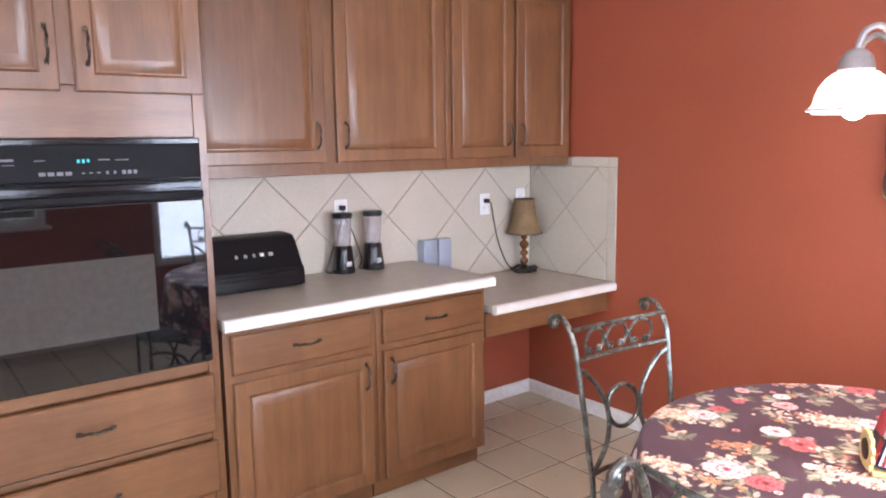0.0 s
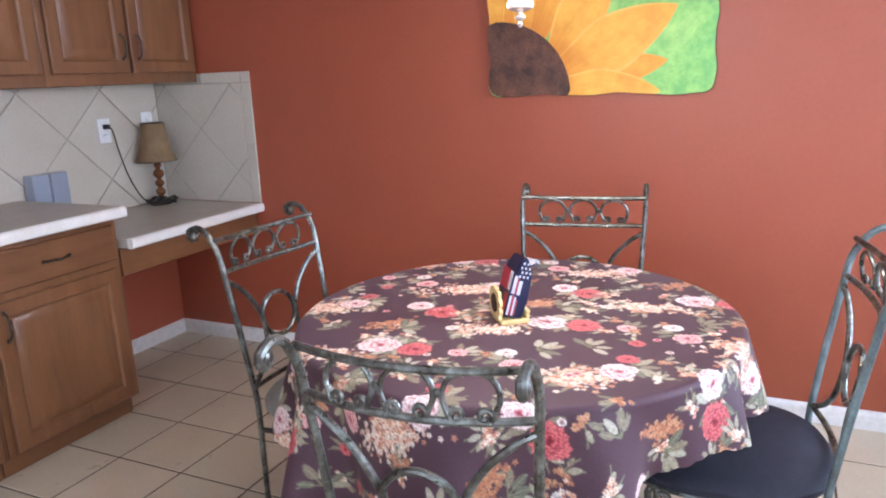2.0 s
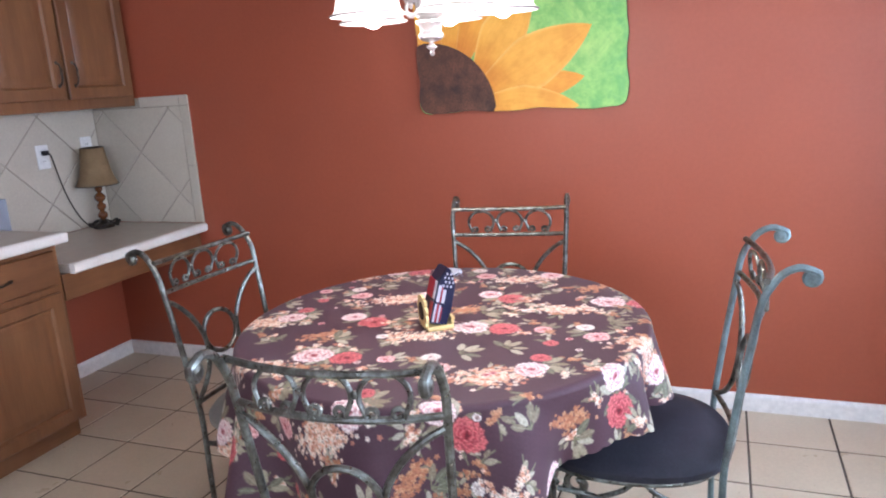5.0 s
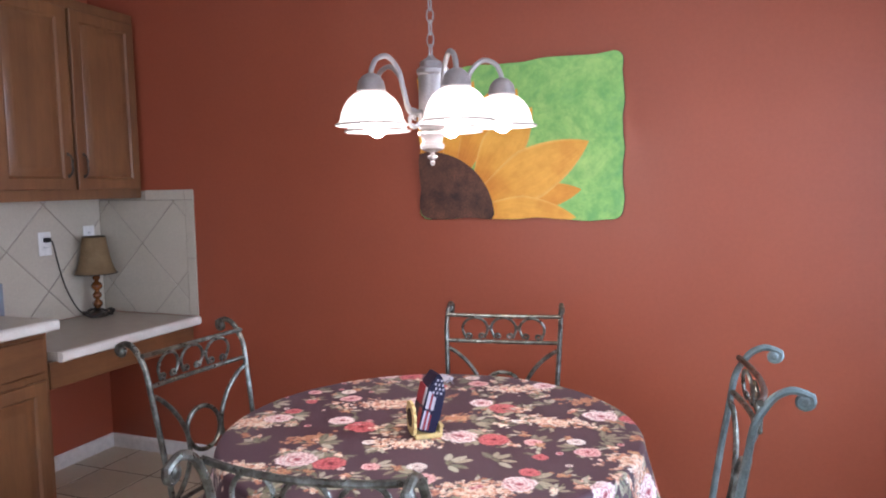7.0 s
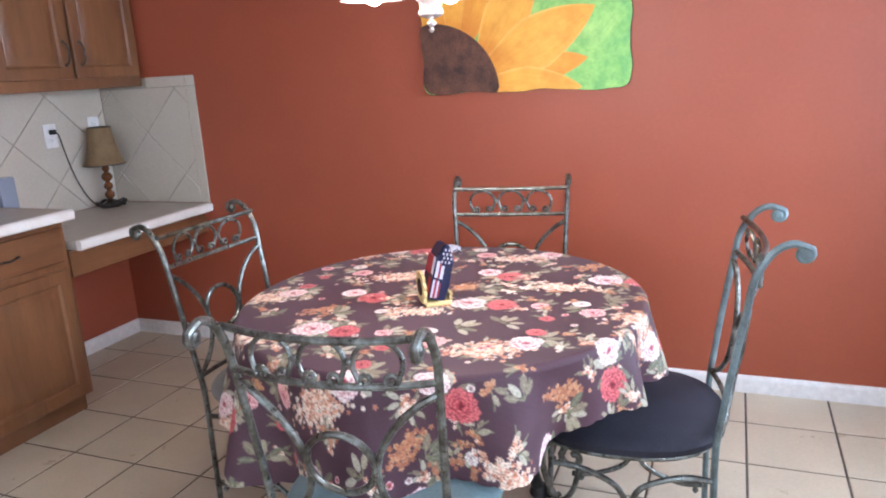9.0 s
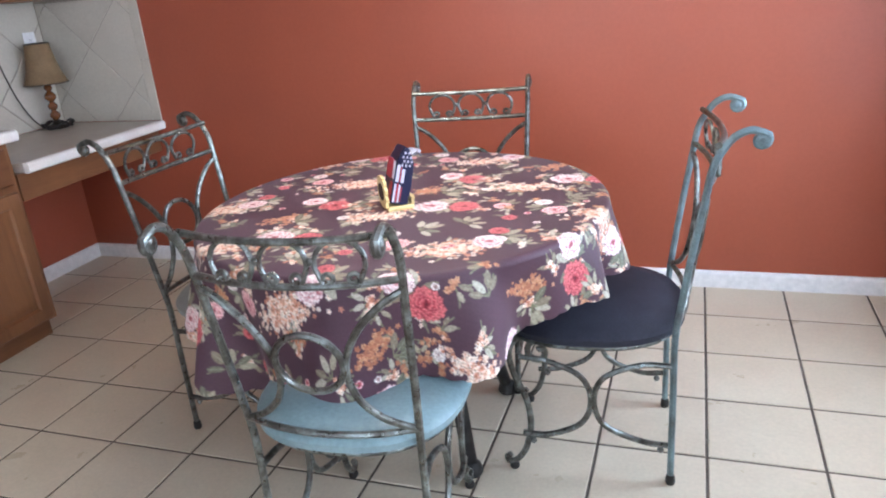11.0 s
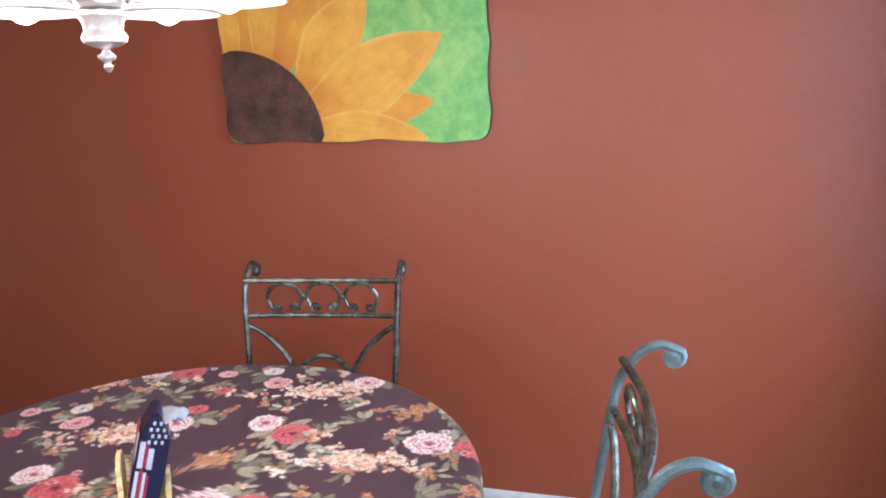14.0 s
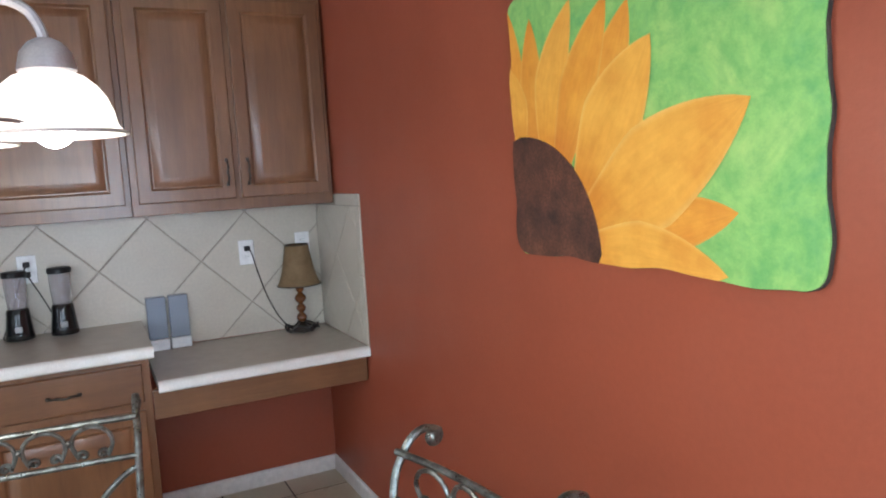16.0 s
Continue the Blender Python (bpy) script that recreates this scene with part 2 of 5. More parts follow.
PLATE = plain("white_plastic", (0.80, 0.79, 0.77), 0.35)
CORD = plain("dark_cord", (0.03, 0.022, 0.018), 0.5)
CLEAR = glass_material("clear_plastic", (0.93, 0.92, 0.95), 0.06, 0.9)
BLUE_CLEAR = glass_material("blue_acrylic", (0.62, 0.69, 0.80), 0.10, 0.62)
SHADE_FABRIC = mottled("tan_shade_fabric", (0.17, 0.105, 0.045), (0.225, 0.145, 0.07), 18, 0.8, bump=0.4, bump_scale=300)
AMBER = plain("amber_resin", (0.15, 0.050, 0.013), 0.18, Coat_Weight=0.6)
NICKEL = mottled("pewter_metal", (0.38, 0.35, 0.34), (0.45, 0.42, 0.41), 20, 0.38, metal=0.75, fine=0.08)
SHADE = shade_glass()
BULB = glowing("bulb_glow", (1.0, 0.93, 0.86), 30)
CLOTH = attribute_cloth()
TABLE_IRON = mottled("black_iron", (0.020, 0.019, 0.017), (0.045, 0.043, 0.038), 25, 0.45, metal=0.5)
PAINT_GREEN = sponged_green()
PAINT_BROWN = mottled("brown_acrylic", (0.036, 0.015, 0.011), (0.155, 0.060, 0.032), 14, 0.6, bump=0.4, bump_scale=70, fine=0.35)
PAINT_EDGE = mottled("board_edge", (0.030, 0.026, 0.022), (0.06, 0.05, 0.04), 14, 0.6)
ORANGE = petal_material("orange_petal", (0.66, 0.235, 0.025), (0.82, 0.365, 0.042), (0.86, 0.54, 0.15))
AMBER_PETAL = petal_material("golden_petal", (0.72, 0.290, 0.028), (0.86, 0.430, 0.062), (0.90, 0.60, 0.19))
YELLOW_WOOD = plain("yellow_painted_wood", (0.76, 0.58, 0.25), 0.5)
DARK_SEED = plain("dark_seed_paint", (0.05, 0.025, 0.012), 0.6)
FLAG_BLUE = plain("navy_print", (0.012, 0.014, 0.045), 0.3)
FLAG_RED = plain("red_print", (0.42, 0.03, 0.045), 0.35)
FLAG_WHITE = plain("white_print", (0.62, 0.60, 0.66), 0.35)
WRAP = glass_material("clear_wrap", (0.80, 0.82, 0.92), 0.2, 0.6)
GRASS = mottled("lawn", (0.035, 0.075, 0.018), (0.08, 0.13, 0.035), 4, 0.9)
LEAF = mottled("hedge_leaf", (0.035, 0.085, 0.02), (0.09, 0.17, 0.05), 8, 0.6)
SHEER = plain("sheer_curtain", (0.82, 0.84, 0.86), 0.8)
CLEARGLASS = glass_material("window_glass", (1, 1, 1), 0.0)


# ---- building helpers ----
def part(name, bm, mat, parent=None, label="", smooth=True):
    me = bpy.data.meshes.new(name)
    bmesh.ops.recalc_face_normals(bm, faces=bm.faces)
    bm.to_mesh(me)
    bm.free()
    me.materials.append(mat)
    if smooth:
        for p in me.polygons:
            p.use_smooth = True
        me.set_sharp_from_angle(angle=radians(38))
        # level faces stay flat, so that only rounded edges and curves are smoothed
        for p in me.polygons:
            if p.area > 1e-4 and max(abs(c) for c in p.normal) > 0.9999:
                p.use_smooth = False
    ob = new(name, me)
    if parent is not None:
        ob.parent = parent
    if label:
        tagged(ob, label)
    return ob


def thing(name, m, label, category, group="", kind=""):
    ob = new(name)
    ob.empty_display_size = 0.05
    ob.matrix_basis = m
    return tagged(ob, label, category, group, kind)


def box(bm, x0, x1, y0, y1, z0, z1, bevel=0.0, segs=2):
    r = bmesh.ops.create_cube(bm, size=1.0)
    bmesh.ops.scale(bm, vec=(x1 - x0, y1 - y0, z1 - z0), verts=r["verts"])
    bmesh.ops.translate(bm, vec=((x0 + x1) / 2, (y0 + y1) / 2, (z0 + z1) / 2), verts=r["verts"])
    if bevel:
        edges = list({e for v in r["verts"] for e in v.link_edges})
        bmesh.ops.bevel(bm, geom=edges, offset=bevel, segments=segs, affect="EDGES", profile=0.5)
    return bm


def boxed(x0, x1, y0, y1, z0, z1, bevel=0.0):
    return box(bmesh.new(), x0, x1, y0, y1, z0, z1, bevel)


def smooth_path(pts, n=6):
    """Catmull-Rom through the points."""
    p = [Vector(q) for q in pts]
    p = [2 * p[0] - p[1]] + p + [2 * p[-1] - p[-2]]
    out = []
    for i in range(1, len(p) - 2):
        a, b, c, d = p[i - 1:i + 3]
        for k in range(n):
            t = k / n
            out.append(0.5 * (2 * b + (c - a) * t + (2 * a - 5 * b + 4 * c - d) * t * t + (3 * b - a - 3 * c + d) * t ** 3))
    out.append(p[-2])
    return out


def tube(bm, pts, r, sides=8, closed=False, flat=1.0):
    """A round bar along the points; r: a radius, or one from start to end as a function of 0..1."""
    rings, up, n = [], None, len(pts)
    for i, p in enumerate(pts):
        a = pts[(i - 1) % n] if closed or i else p
        b = pts[(i + 1) % n] if closed or i < n - 1 else p
        d = (b - a).normalized()
        if up is None:
            up = d.orthogonal().normalized()
        side = d.cross(up).normalized()
        up = side.cross(d).normalized()
        rad = r(i / max(1, n - 1)) if callable(r) else r
        rings.append([bm.verts.new(p + (math.cos(t) * up + math.sin(t) * side * flat) * rad) for t in (2 * math.pi * k / sides for k in range(sides))])
    for i in range(n if closed else n - 1):
        a, b = rings[i], rings[(i + 1) % n]
        for k in range(sides):
            bm.faces.new((a[k], a[(k + 1) % sides], b[(k + 1) % sides], b[k]))
    if not closed:
        bm.faces.new(rings[0][::-1]), bm.faces.new(rings[-1])
    return bm


def bar(pts, r, n=6, sides=8, flat=1.0):
    return tube(bmesh.new(), smooth_path(pts, n), r, sides, False, flat)


def lathe(bm, profile, sides=24, center=(0, 0, 0)):
    """Turned solid from (radius, height) pairs."""
    rings = []
    for r, z in profile:
        rings.append([bm.verts.new((center[0] + r * math.cos(t), center[1] + r * math.sin(t), center[2] + z)) for t in (2 * math.pi * k / sides for k in range(sides))])
    for a, b in zip(rings, rings[1:]):
        for k in range(sides):
            bm.faces.new((a[k], a[(k + 1) % sides], b[(k + 1) % sides], b[k]))
    bm.faces.new(rings[0][::-1]), bm.faces.new(rings[-1])
    return bm


def stepped_panel(w, h, profile, depth):
    """A cabinet front in the y-z plane facing +x, centred: (inset, height) rings from the rim inwards, over a slab of the given depth."""
    bm = bmesh.new()

    def ring(inset, x):
        a, b = w / 2 - inset, h / 2 - inset
        return [bm.verts.new((x, y, z)) for y, z in ((-a, -b), (a, -b), (a, b), (-a, b))]

    rings = [ring(0, -depth)] + [ring(i, x) for i, x in profile]
    for a, b in zip(rings, rings[1:]):
        for k in range(4):
            bm.faces.new((a[k], a[(k + 1) % 4], b[(k + 1) % 4], b[k]))
    bm.faces.new(rings[0][::-1]), bm.faces.new(rings[-1])
    return bm


RAISED = [(0, -0.004), (0.004, 0), (0.052, 0), (0.056, -0.004), (0.060, -0.009), (0.066, -0.009), (0.070, -0.006), (0.098, -0.001), (0.102, 0.0)]
SLAB = [(0, -0.007), (0.005, -0.001), (0.012, 0.0)]


# ---- structure ----
EAST, SOUTH, TOP = 4.235, -5.5, 2.62


def structure(name, bm, mat, label):
    return tagged(part(name, bm, mat, None, label, smooth=False), label, "", "", "structure")


structure("wall_north", boxed(-0.12, EAST + 0.12, 0.0, 0.12, 0, TOP), RED, "terracotta red painted wall behind the dining table")
bm = bmesh.new()
box(bm, -0.12, 0, SOUTH - 0.12, 0, 0, TOP)
structure("wall_west", bm, RED, "terracotta red wall behind the oak cabinets")
bm = bmesh.new()
for y0, y1, z0, z1 in ((-0.30, 0, 0, TOP), (-1.34, -0.30, 0, 0.55), (-1.34, -0.30, 2.05, TOP), (-2.1, -1.34, 0, TOP), (-3.9, -2.1, 2.08, TOP), (-3.9, -2.1, 0, 0.95), (SOUTH, -3.9, 0, TOP)):
    box(bm, EAST, EAST + 0.12, y0, y1, z0, z1)
structure("wall_east", bm, RED, "terracotta red wall with two white framed windows")
# south wall is out of view; its opening is added for fill daylight
bm = bmesh.new()
for x0, x1, z0, z1 in ((-0.12, 1.2, 0, TOP), (3.6, EAST + 0.12, 0, TOP), (1.2, 3.6, 0, 0.5), (1.2, 3.6, 2.2, TOP)):
    box(bm, x0, x1, SOUTH - 0.12, SOUTH, z0, z1)
structure("wall_south", bm, CREAM, "unseen cream painted wall with a wide opening for fill daylight")
structure("ceiling", boxed(-0.12, EAST + 0.12, SOUTH - 0.12, 0.12, TOP, TOP + 0.1), CEIL, "white textured ceiling")


def baseboard(name, bm, label):
    return structure(name, bm, WHITE, label)


def board_profile(length):
    """Baseboard section along +x, thickness towards -y, with an eased top."""
    bm = bmesh.new()
    prof = [(0, 0), (-0.014, 0), (-0.014, 0.058), (-0.011, 0.068), (-0.006, 0.074), (0, 0.076)]
    ends = [[bm.verts.new((x, y, z)) for y, z in prof] for x in (0, length)]
    for k in range(len(prof)):
        j = (k + 1) % len(prof)
        bm.faces.new((ends[0][k], ends[0][j], ends[1][j], ends[1][k]))
    bm.faces.new(ends[0][::-1]), bm.faces.new(ends[1])
    return bm


b = baseboard("baseboard_north", board_profile(EAST - 0.03), "white painted baseboard along the red wall")
b.location = (0.015, -0.0005, 0.001)
b = baseboard("baseboard_west", board_profile(0.88), "white painted baseboard under the desk")
b.matrix_basis = pose(0.0005, -0.88, 0.001, 0, 0, 90)
b = baseboard("baseboard_east", board_profile(4.6), "white painted baseboard below the windows")
b.matrix_basis = pose(EAST - 0.0005, -0.016, 0.001, 0, 0, -90)

# windows in the east wall, and a sheer curtain
w1 = thing("window_1", pose(EAST, -0.82, 0.55), "white framed window with thin sheer curtain", "window", kind="structure")
for y0, y1, z0, z1 in ((-0.52, -0.46, 0, 1.5), (0.46, 0.52, 0, 1.5), (-0.46, 0.46, 0, 0.06), (-0.46, 0.46, 1.44, 1.5), (-0.46, 0.46, 0.72, 0.77)):
    part("window_frame", boxed(0.02, 0.08, y0, y1, z0, z1, 0.004), WHITE, w1)
pane = part("pane", boxed(0.045, 0.05, -0.46, 0.46, 0.06, 1.44), CLEARGLASS, w1)
pane.visible_shadow = False


def curtain_sheet(x, y_top, y_low, z_low, z_top):
    """A gathered sheet in soft pleats that spreads towards its hem."""
    bm = bmesh.new()
    rows = []
    for i in range(7):
        q = i / 6
        lo, hi = (a + (b - a) * (1 - q) ** 1.6 for a, b in zip(y_top, y_low))
        rows.append([bm.verts.new((x + 0.016 * math.sin(k * 0.9) + 0.004 * math.sin(2.3 * k), lo + (hi - lo) * k / 60, z_low + (z_top - z_low) * q)) for k in range(61)])
    for a, b in zip(rows, rows[1:]):
        for k in range(60):
            bm.faces.new((a[k], a[k + 1], b[k + 1], b[k]))
    bmesh.ops.solidify(bm, geom=bm.faces[:], thickness=0.0015)
    return bm


curtain = thing("curtain", pose(EAST - 0.05, -0.82, 0.32), "thin white sheer curtain hanging at the window", "curtain")
part("fabric", curtain_sheet(0, (0.20, 0.50), (0.14, 0.60), 0.03, 1.82), SHEER, curtain)
part("lining", curtain_sheet(0.022, (0.20, 0.49), (0.12, 0.575), 0.0, 1.82), SHEER, curtain, "second sheer layer hanging a little lower")
nt = SHEER.node_tree
through_light = nt.nodes.new("ShaderNodeBsdfTranslucent")
through_light.inputs[0].default_value = (0.86, 0.88, 0.88, 1)
clear = nt.nodes.new("ShaderNodeBsdfTransparent")
cloth_mix, sheer_mix = nt.nodes.new("ShaderNodeMixShader"), nt.nodes.new("ShaderNodeMixShader")
cloth_mix.inputs[0].default_value, sheer_mix.inputs[0].default_value = 0.6, 0.35
nt.links.new(nt.nodes["Principled BSDF"].outputs[0], cloth_mix.inputs[1])
nt.links.new(through_light.outputs[0], cloth_mix.inputs[2])
nt.links.new(cloth_mix.outputs[0], sheer_mix.inputs[1])
nt.links.new(clear.outputs[0], sheer_mix.inputs[2])
nt.links.new(sheer_mix.outputs[0], nt.nodes["Material Output"].inputs[0])
part("rod", bar([(0.005, -0.60, 1.83), (0.005, 0, 1.83), (0.005, 0.60, 1.83)], 0.009), BRONZE, curtain)

w3 = thing("window_3", pose(EAST, -3.0, 0.95), "wide white framed window in the east wall", "window", kind="structure")
for y0, y1, z0, z1 in ((-0.9, -0.84, 0, 1.13), (0.84, 0.9, 0, 1.13), (-0.84, 0.84, 0, 0.06), (-0.84, 0.84, 1.07, 1.13), (-0.03, 0.03, 0.06, 1.07)):
    part("window_frame", boxed(0.02, 0.09, y0, y1, z0, z1, 0.004), WHITE, w3)
for y0, y1 in ((-0.84, -0.03), (0.03, 0.84)):
    part("pane", boxed(0.05, 0.056, y0, y1, 0.06, 1.07), CLEARGLASS, w3).visible_shadow = False
part("window_sill", boxed(-0.05, 0.02, -0.93, 0.93, -0.025, 0.0, 0.006), WHITE, w3)
# unseen south window, added where the fill daylight enters
w2 = thing("window_2", pose(2.4, SOUTH - 0.06, 0.5), "wide white framed south window, unseen, added for fill daylight", "window", kind="structure")
for x0, x1, z0, z1 in ((-1.2, -1.14, 0, 1.7), (1.14, 1.2, 0, 1.7), (-1.14, 1.14, 0, 0.06), (-1.14, 1.14, 1.64, 1.7), (-0.03, 0.03, 0.06, 1.64)):
    part("window_frame", boxed(x0, x1, -0.03, 0.03, z0, z1, 0.004), WHITE, w2)
for x0, x1 in ((-1.14, -0.03), (0.03, 1.14)):
    part("pane", boxed(x0, x1, -0.003, 0.003, 0.06, 1.64), CLEARGLASS, w2).visible_shadow = False

bm = bmesh.new()
box(bm, -60, 60, -60, 60, -0.30, -0.20)
structure("ground", bm, GRASS, "green lawn around the house")


def hedge(m, length):
    """Clumps of small leaf cards round a core, uneven on top."""
    rng = random.Random(4)
    verts, faces = [], []
    for i in range(2600):
        c = Vector((rng.uniform(-0.5, 0.5), rng.uniform(-length / 2, length / 2), 0))
        top = 1.7 + 0.35 * noise.noise(Vector((0, c.y * 1.4, 0)))
        c.z = rng.uniform(0.05, top)
        a = Vector((rng.gauss(0, 1), rng.gauss(0, 1), rng.gauss(0, 1))).normalized() * 0.09
        b = a.orthogonal().normalized() * 0.05
        k = len(verts)
        verts += [c - a, c + b, c + a, c - b]
        faces.append((k, k + 1, k + 2, k + 3))
    me = bpy.data.meshes.new("hedge")
    me.from_pydata(verts, [], faces)
    me.materials.append(LEAF)
    ob = new("hedge", me)
    ob.matrix_basis = m
    return tagged(ob, "leafy green garden hedge outside the window", "hedge", "", "stuff")


hedge(pose(7.6, -2.2, -0.2), 9)

# ---- cabinets ----
def handle(parent, x, y, z, turn=0):
    """Twisted bronze bail pull, 0.11 m between the posts; turn 90 lays it level."""
    bm = bmesh.new()
    pts = smooth_path([(0, 0, -0.052), (0.016, 0, -0.046), (0.026, 0.002, -0.02), (0.028, -0.002, 0), (0.026, 0.002, 0.02), (0.016, 0, 0.046), (0, 0, 0.052)], 5)
    tube(bm, pts, lambda t: 0.0034 + 0.0016 * math.sin(math.pi * t) + 0.0008 * math.sin(40 * t), 8)
    for z0 in (-0.052, 0.052):
        lathe(bm, [(0.006, -0.008), (0.0068, 0), (0.006, 0.008)], 10, (0.003, 0, z0))
    ob = part("handle", bm, BRONZE, parent, "dark bronze twisted pull")
    ob.matrix_basis = pose(x, y, z, turn, 0, 0)
    return ob


def front(name, parent, x, y0, y1, z0, z1, profile, mat, label=""):
    ob = part(name, stepped_panel(abs(y1 - y0), z1 - z0, profile, 0.019), mat, parent, label)
    ob.location = (x, (y0 + y1) / 2, (z0 + z1) / 2)
    return ob


UPX, BX = 0.33, 0.62
up = thing("wall_cabinet", pose(0.002, -1.505, 1.40), "honey oak wall cabinet with two raised-panel doors", "cabinet")
part("body", boxed(0, UPX - 0.022, -0.648, 0.628, 0, 0.95, 0.002), WOOD, up)
d = front("door", up, UPX, -0.625, -0.035, 0.05, 0.90, RAISED, WOOD)
handle(d, 0.0, 0.255, -0.31)
d = front("door", up, UPX, 0.020, 0.605, 0.05, 0.90, RAISED, WOOD)
handle(d, 0.0, -0.252, -0.31)
up = thing("wall_cabinet", pose(0.002, -0.44, 1.40), "narrower honey oak wall cabinet with two raised-panel doors", "cabinet")
part("body", boxed(0, UPX - 0.022, -0.435, 0.428, 0, 0.95, 0.002), WOOD, up)
d = front("door", up, UPX, -0.408, -0.012, 0.05, 0.90, RAISED, WOOD)
handle(d, 0.0, 0.165, -0.31)
d = front("door", up, UPX, 0.012, 0.410, 0.05, 0.90, RAISED, WOOD)
handle(d, 0.0, -0.165, -0.31)


def base_unit(y0, y1, y_handle):
    ob = thing("base_cabinet", pose(0.002, (y0 + y1) / 2, 0), "honey oak base cabinet with drawer over raised-panel door", "cabinet", "base cabinets")
    h = (y1 - y0) / 2
    bm = boxed(0, BX - 0.022, -h, h, 0.09, 0.874, 0.002)
    part("body", bm, WOOD, ob)
    part("plinth", boxed(0.02, BX - 0.075, -h + 0.002, h - 0.002, 0.002, 0.088), WOOD_H, ob, "dark recessed toe kick")
    dr = front("drawer", ob, BX, -h + 0.028, h - 0.028, 0.70, 0.848, SLAB, WOOD_H)
    handle(dr, 0.0, 0.0, 0.0, 90)
    d = front("door", ob, BX, -h + 0.028, h - 0.028, 0.105, 0.668, RAISED, WOOD)
    handle(d, 0.0, y_handle, 0.195)


base_unit(-2.140, -1.491, 0.262)
base_unit(-1.489, -0.890, -0.238)


def counter(name, y0, y1, z, label):
    """Laminate top with a rolled pale front edge."""
    ob = thing(name, pose(0, (y0 + y1) / 2, z), label, "counter")
    h = (y1 - y0) / 2
    part("worktop", boxed(0.003, 0.632, -h, h, -0.04, 0, 0.002), LAMINATE, ob)
    bm = bmesh.new()
    prof = [(0.632, -0.042), (0.654, -0.042), (0.660, -0.036), (0.662, -0.012), (0.657, -0.003), (0.648, 0.0012), (0.632, 0.0012)]
    ends = [[bm.verts.new((x, y, q)) for x, q in prof] for y in (-h, h)]
    for k in range(len(prof)):
        j = (k + 1) % len(prof)
        bm.faces.new((ends[0][k], ends[0][j], ends[1][j], ends[1][k]))
    bm.faces.new(ends[0][::-1]), bm.faces.new(ends[1])
    part("front_edge", bm, EDGE, ob, "pale cream rolled edge")


counter("worktop_counter", -2.150, -0.872, 0.916, "beige laminate worktop with pale rolled edge")
counter("desk_counter", -0.868, -0.006, 0.776, "lower beige laminate desk top with pale edge")
apron = thing("desk_apron", pose(0, -0.446, 0.618), "honey oak apron rail under the desk top", "rail")
part("board", boxed(0.585, 0.606, -0.442, 0.440, 0, 0.115, 0.002), WOOD_H, apron)
for y in (-0.430, 0.405):
    part("cleat", boxed(0.560, 0.5845, y, y + 0.025, 0.02, 0.115, 0.002), WOOD, apron)

# tall oven cabinet
tall = thing("oven_cabinet", pose(0.002, -2.575, 0), "tall honey oak cabinet around a wall oven", "cabinet")
L, R = -0.425, 0.420
part("body", boxed(0, 0.57, L, R, 0.09, 2.35, 0.002), WOOD, tall)
for n, y0, y1, z0, z1 in (("stile", L, L + 0.04, 0.09, 2.35), ("stile", R - 0.042, R, 0.09, 2.35)):
    part(n, boxed(0.57, 0.602, y0, y1, z0, z1, 0.002), WOOD, tall)
for z0, z1 in ((1.56, 1.72), (0.735, 0.776), (0.09, 0.10), (0.485, 0.505), (0.255, 0.275), (2.30, 2.35)):
    part("rail", boxed(0.57, 0.601, L + 0.041, R - 0.043, z0, z1, 0.002), WOOD_H, tall)
part("rail", boxed(0.57, 0.601, -0.045, 0.045, 1.721, 2.299, 0.002), WOOD, tall)
part("plinth", boxed(0.02, 0.545, L, R, 0.002, 0.088), WOOD_H, tall)
d = front("door", tall, BX, -0.41, -0.022, 1.70, 2.33, RAISED, WOOD)
handle(d, 0.0, 0.162, -0.18)
d = front("door", tall, BX, 0.024, 0.414, 1.70, 2.33, RAISED, WOOD)
handle(d, 0.0, -0.160, -0.18)
for z0, z1 in ((0.505, 0.735), (0.275, 0.485), (0.10, 0.255)):
    dr = front("drawer", tall, BX, -0.405, 0.392, z0 + 0.008, z1 - 0.008, SLAB, WOOD_H)
    handle(dr, 0.0, 0.0, 0.0, 90)

oven = thing("wall_oven", pose(0.604, -2.575, 0.778), "black built-in wall oven with glass door", "oven")
part("trim_frame", boxed(0.001, 0.020, -0.375, 0.388, 0, 0.78, 0.004), BLACK_GLOSS, oven)
panel = part("control_panel", boxed(0.020, 0.036, -0.367, 0.380, 0.648, 0.762, 0.004), OVEN_PANEL, oven)
for y, z, h in ((0.002, 0.702, 0.016), (0.016, 0.701, 0.017), (0.030, 0.703, 0.016)):
    part("digit", boxed(0.0362, 0.0366, y, y + 0.007, z + 0.004, z + h - 0.002), CLOCK, panel, "teal clock digit")
for y, w, z, h in ((-0.205, 0.038, 0.714, 0.007), (-0.198, 0.032, 0.702, 0.002), (-0.115, 0.030, 0.713, 0.003), (0.062, 0.034, 0.712, 0.004), (0.112, 0.040, 0.711, 0.003)):
    part("print", boxed(0.0362, 0.0366, y, y + w, z, z + h), DIM_PRINT, panel)
for y0, step, n, w, h in ((-0.105, 0.024, 4, 0.018, 0.011), (0.012, 0.022, 3, 0.010, 0.004), (0.083, 0.022, 2, 0.007, 0.010), (0.130, 0.017, 3, 0.011, 0.012)):
    for i in range(n):
        part("button", boxed(0.0362, 0.0368, y0 + i * step, y0 + i * step + w, 0.674 - h / 2, 0.674 + h / 2), DIM_PRINT, panel)
door = part("oven_door", boxed(0.022, 0.050, -0.367, 0.380, 0.012, 0.576, 0.005), OVEN_GLASS, oven, "mirror-black glass oven door")
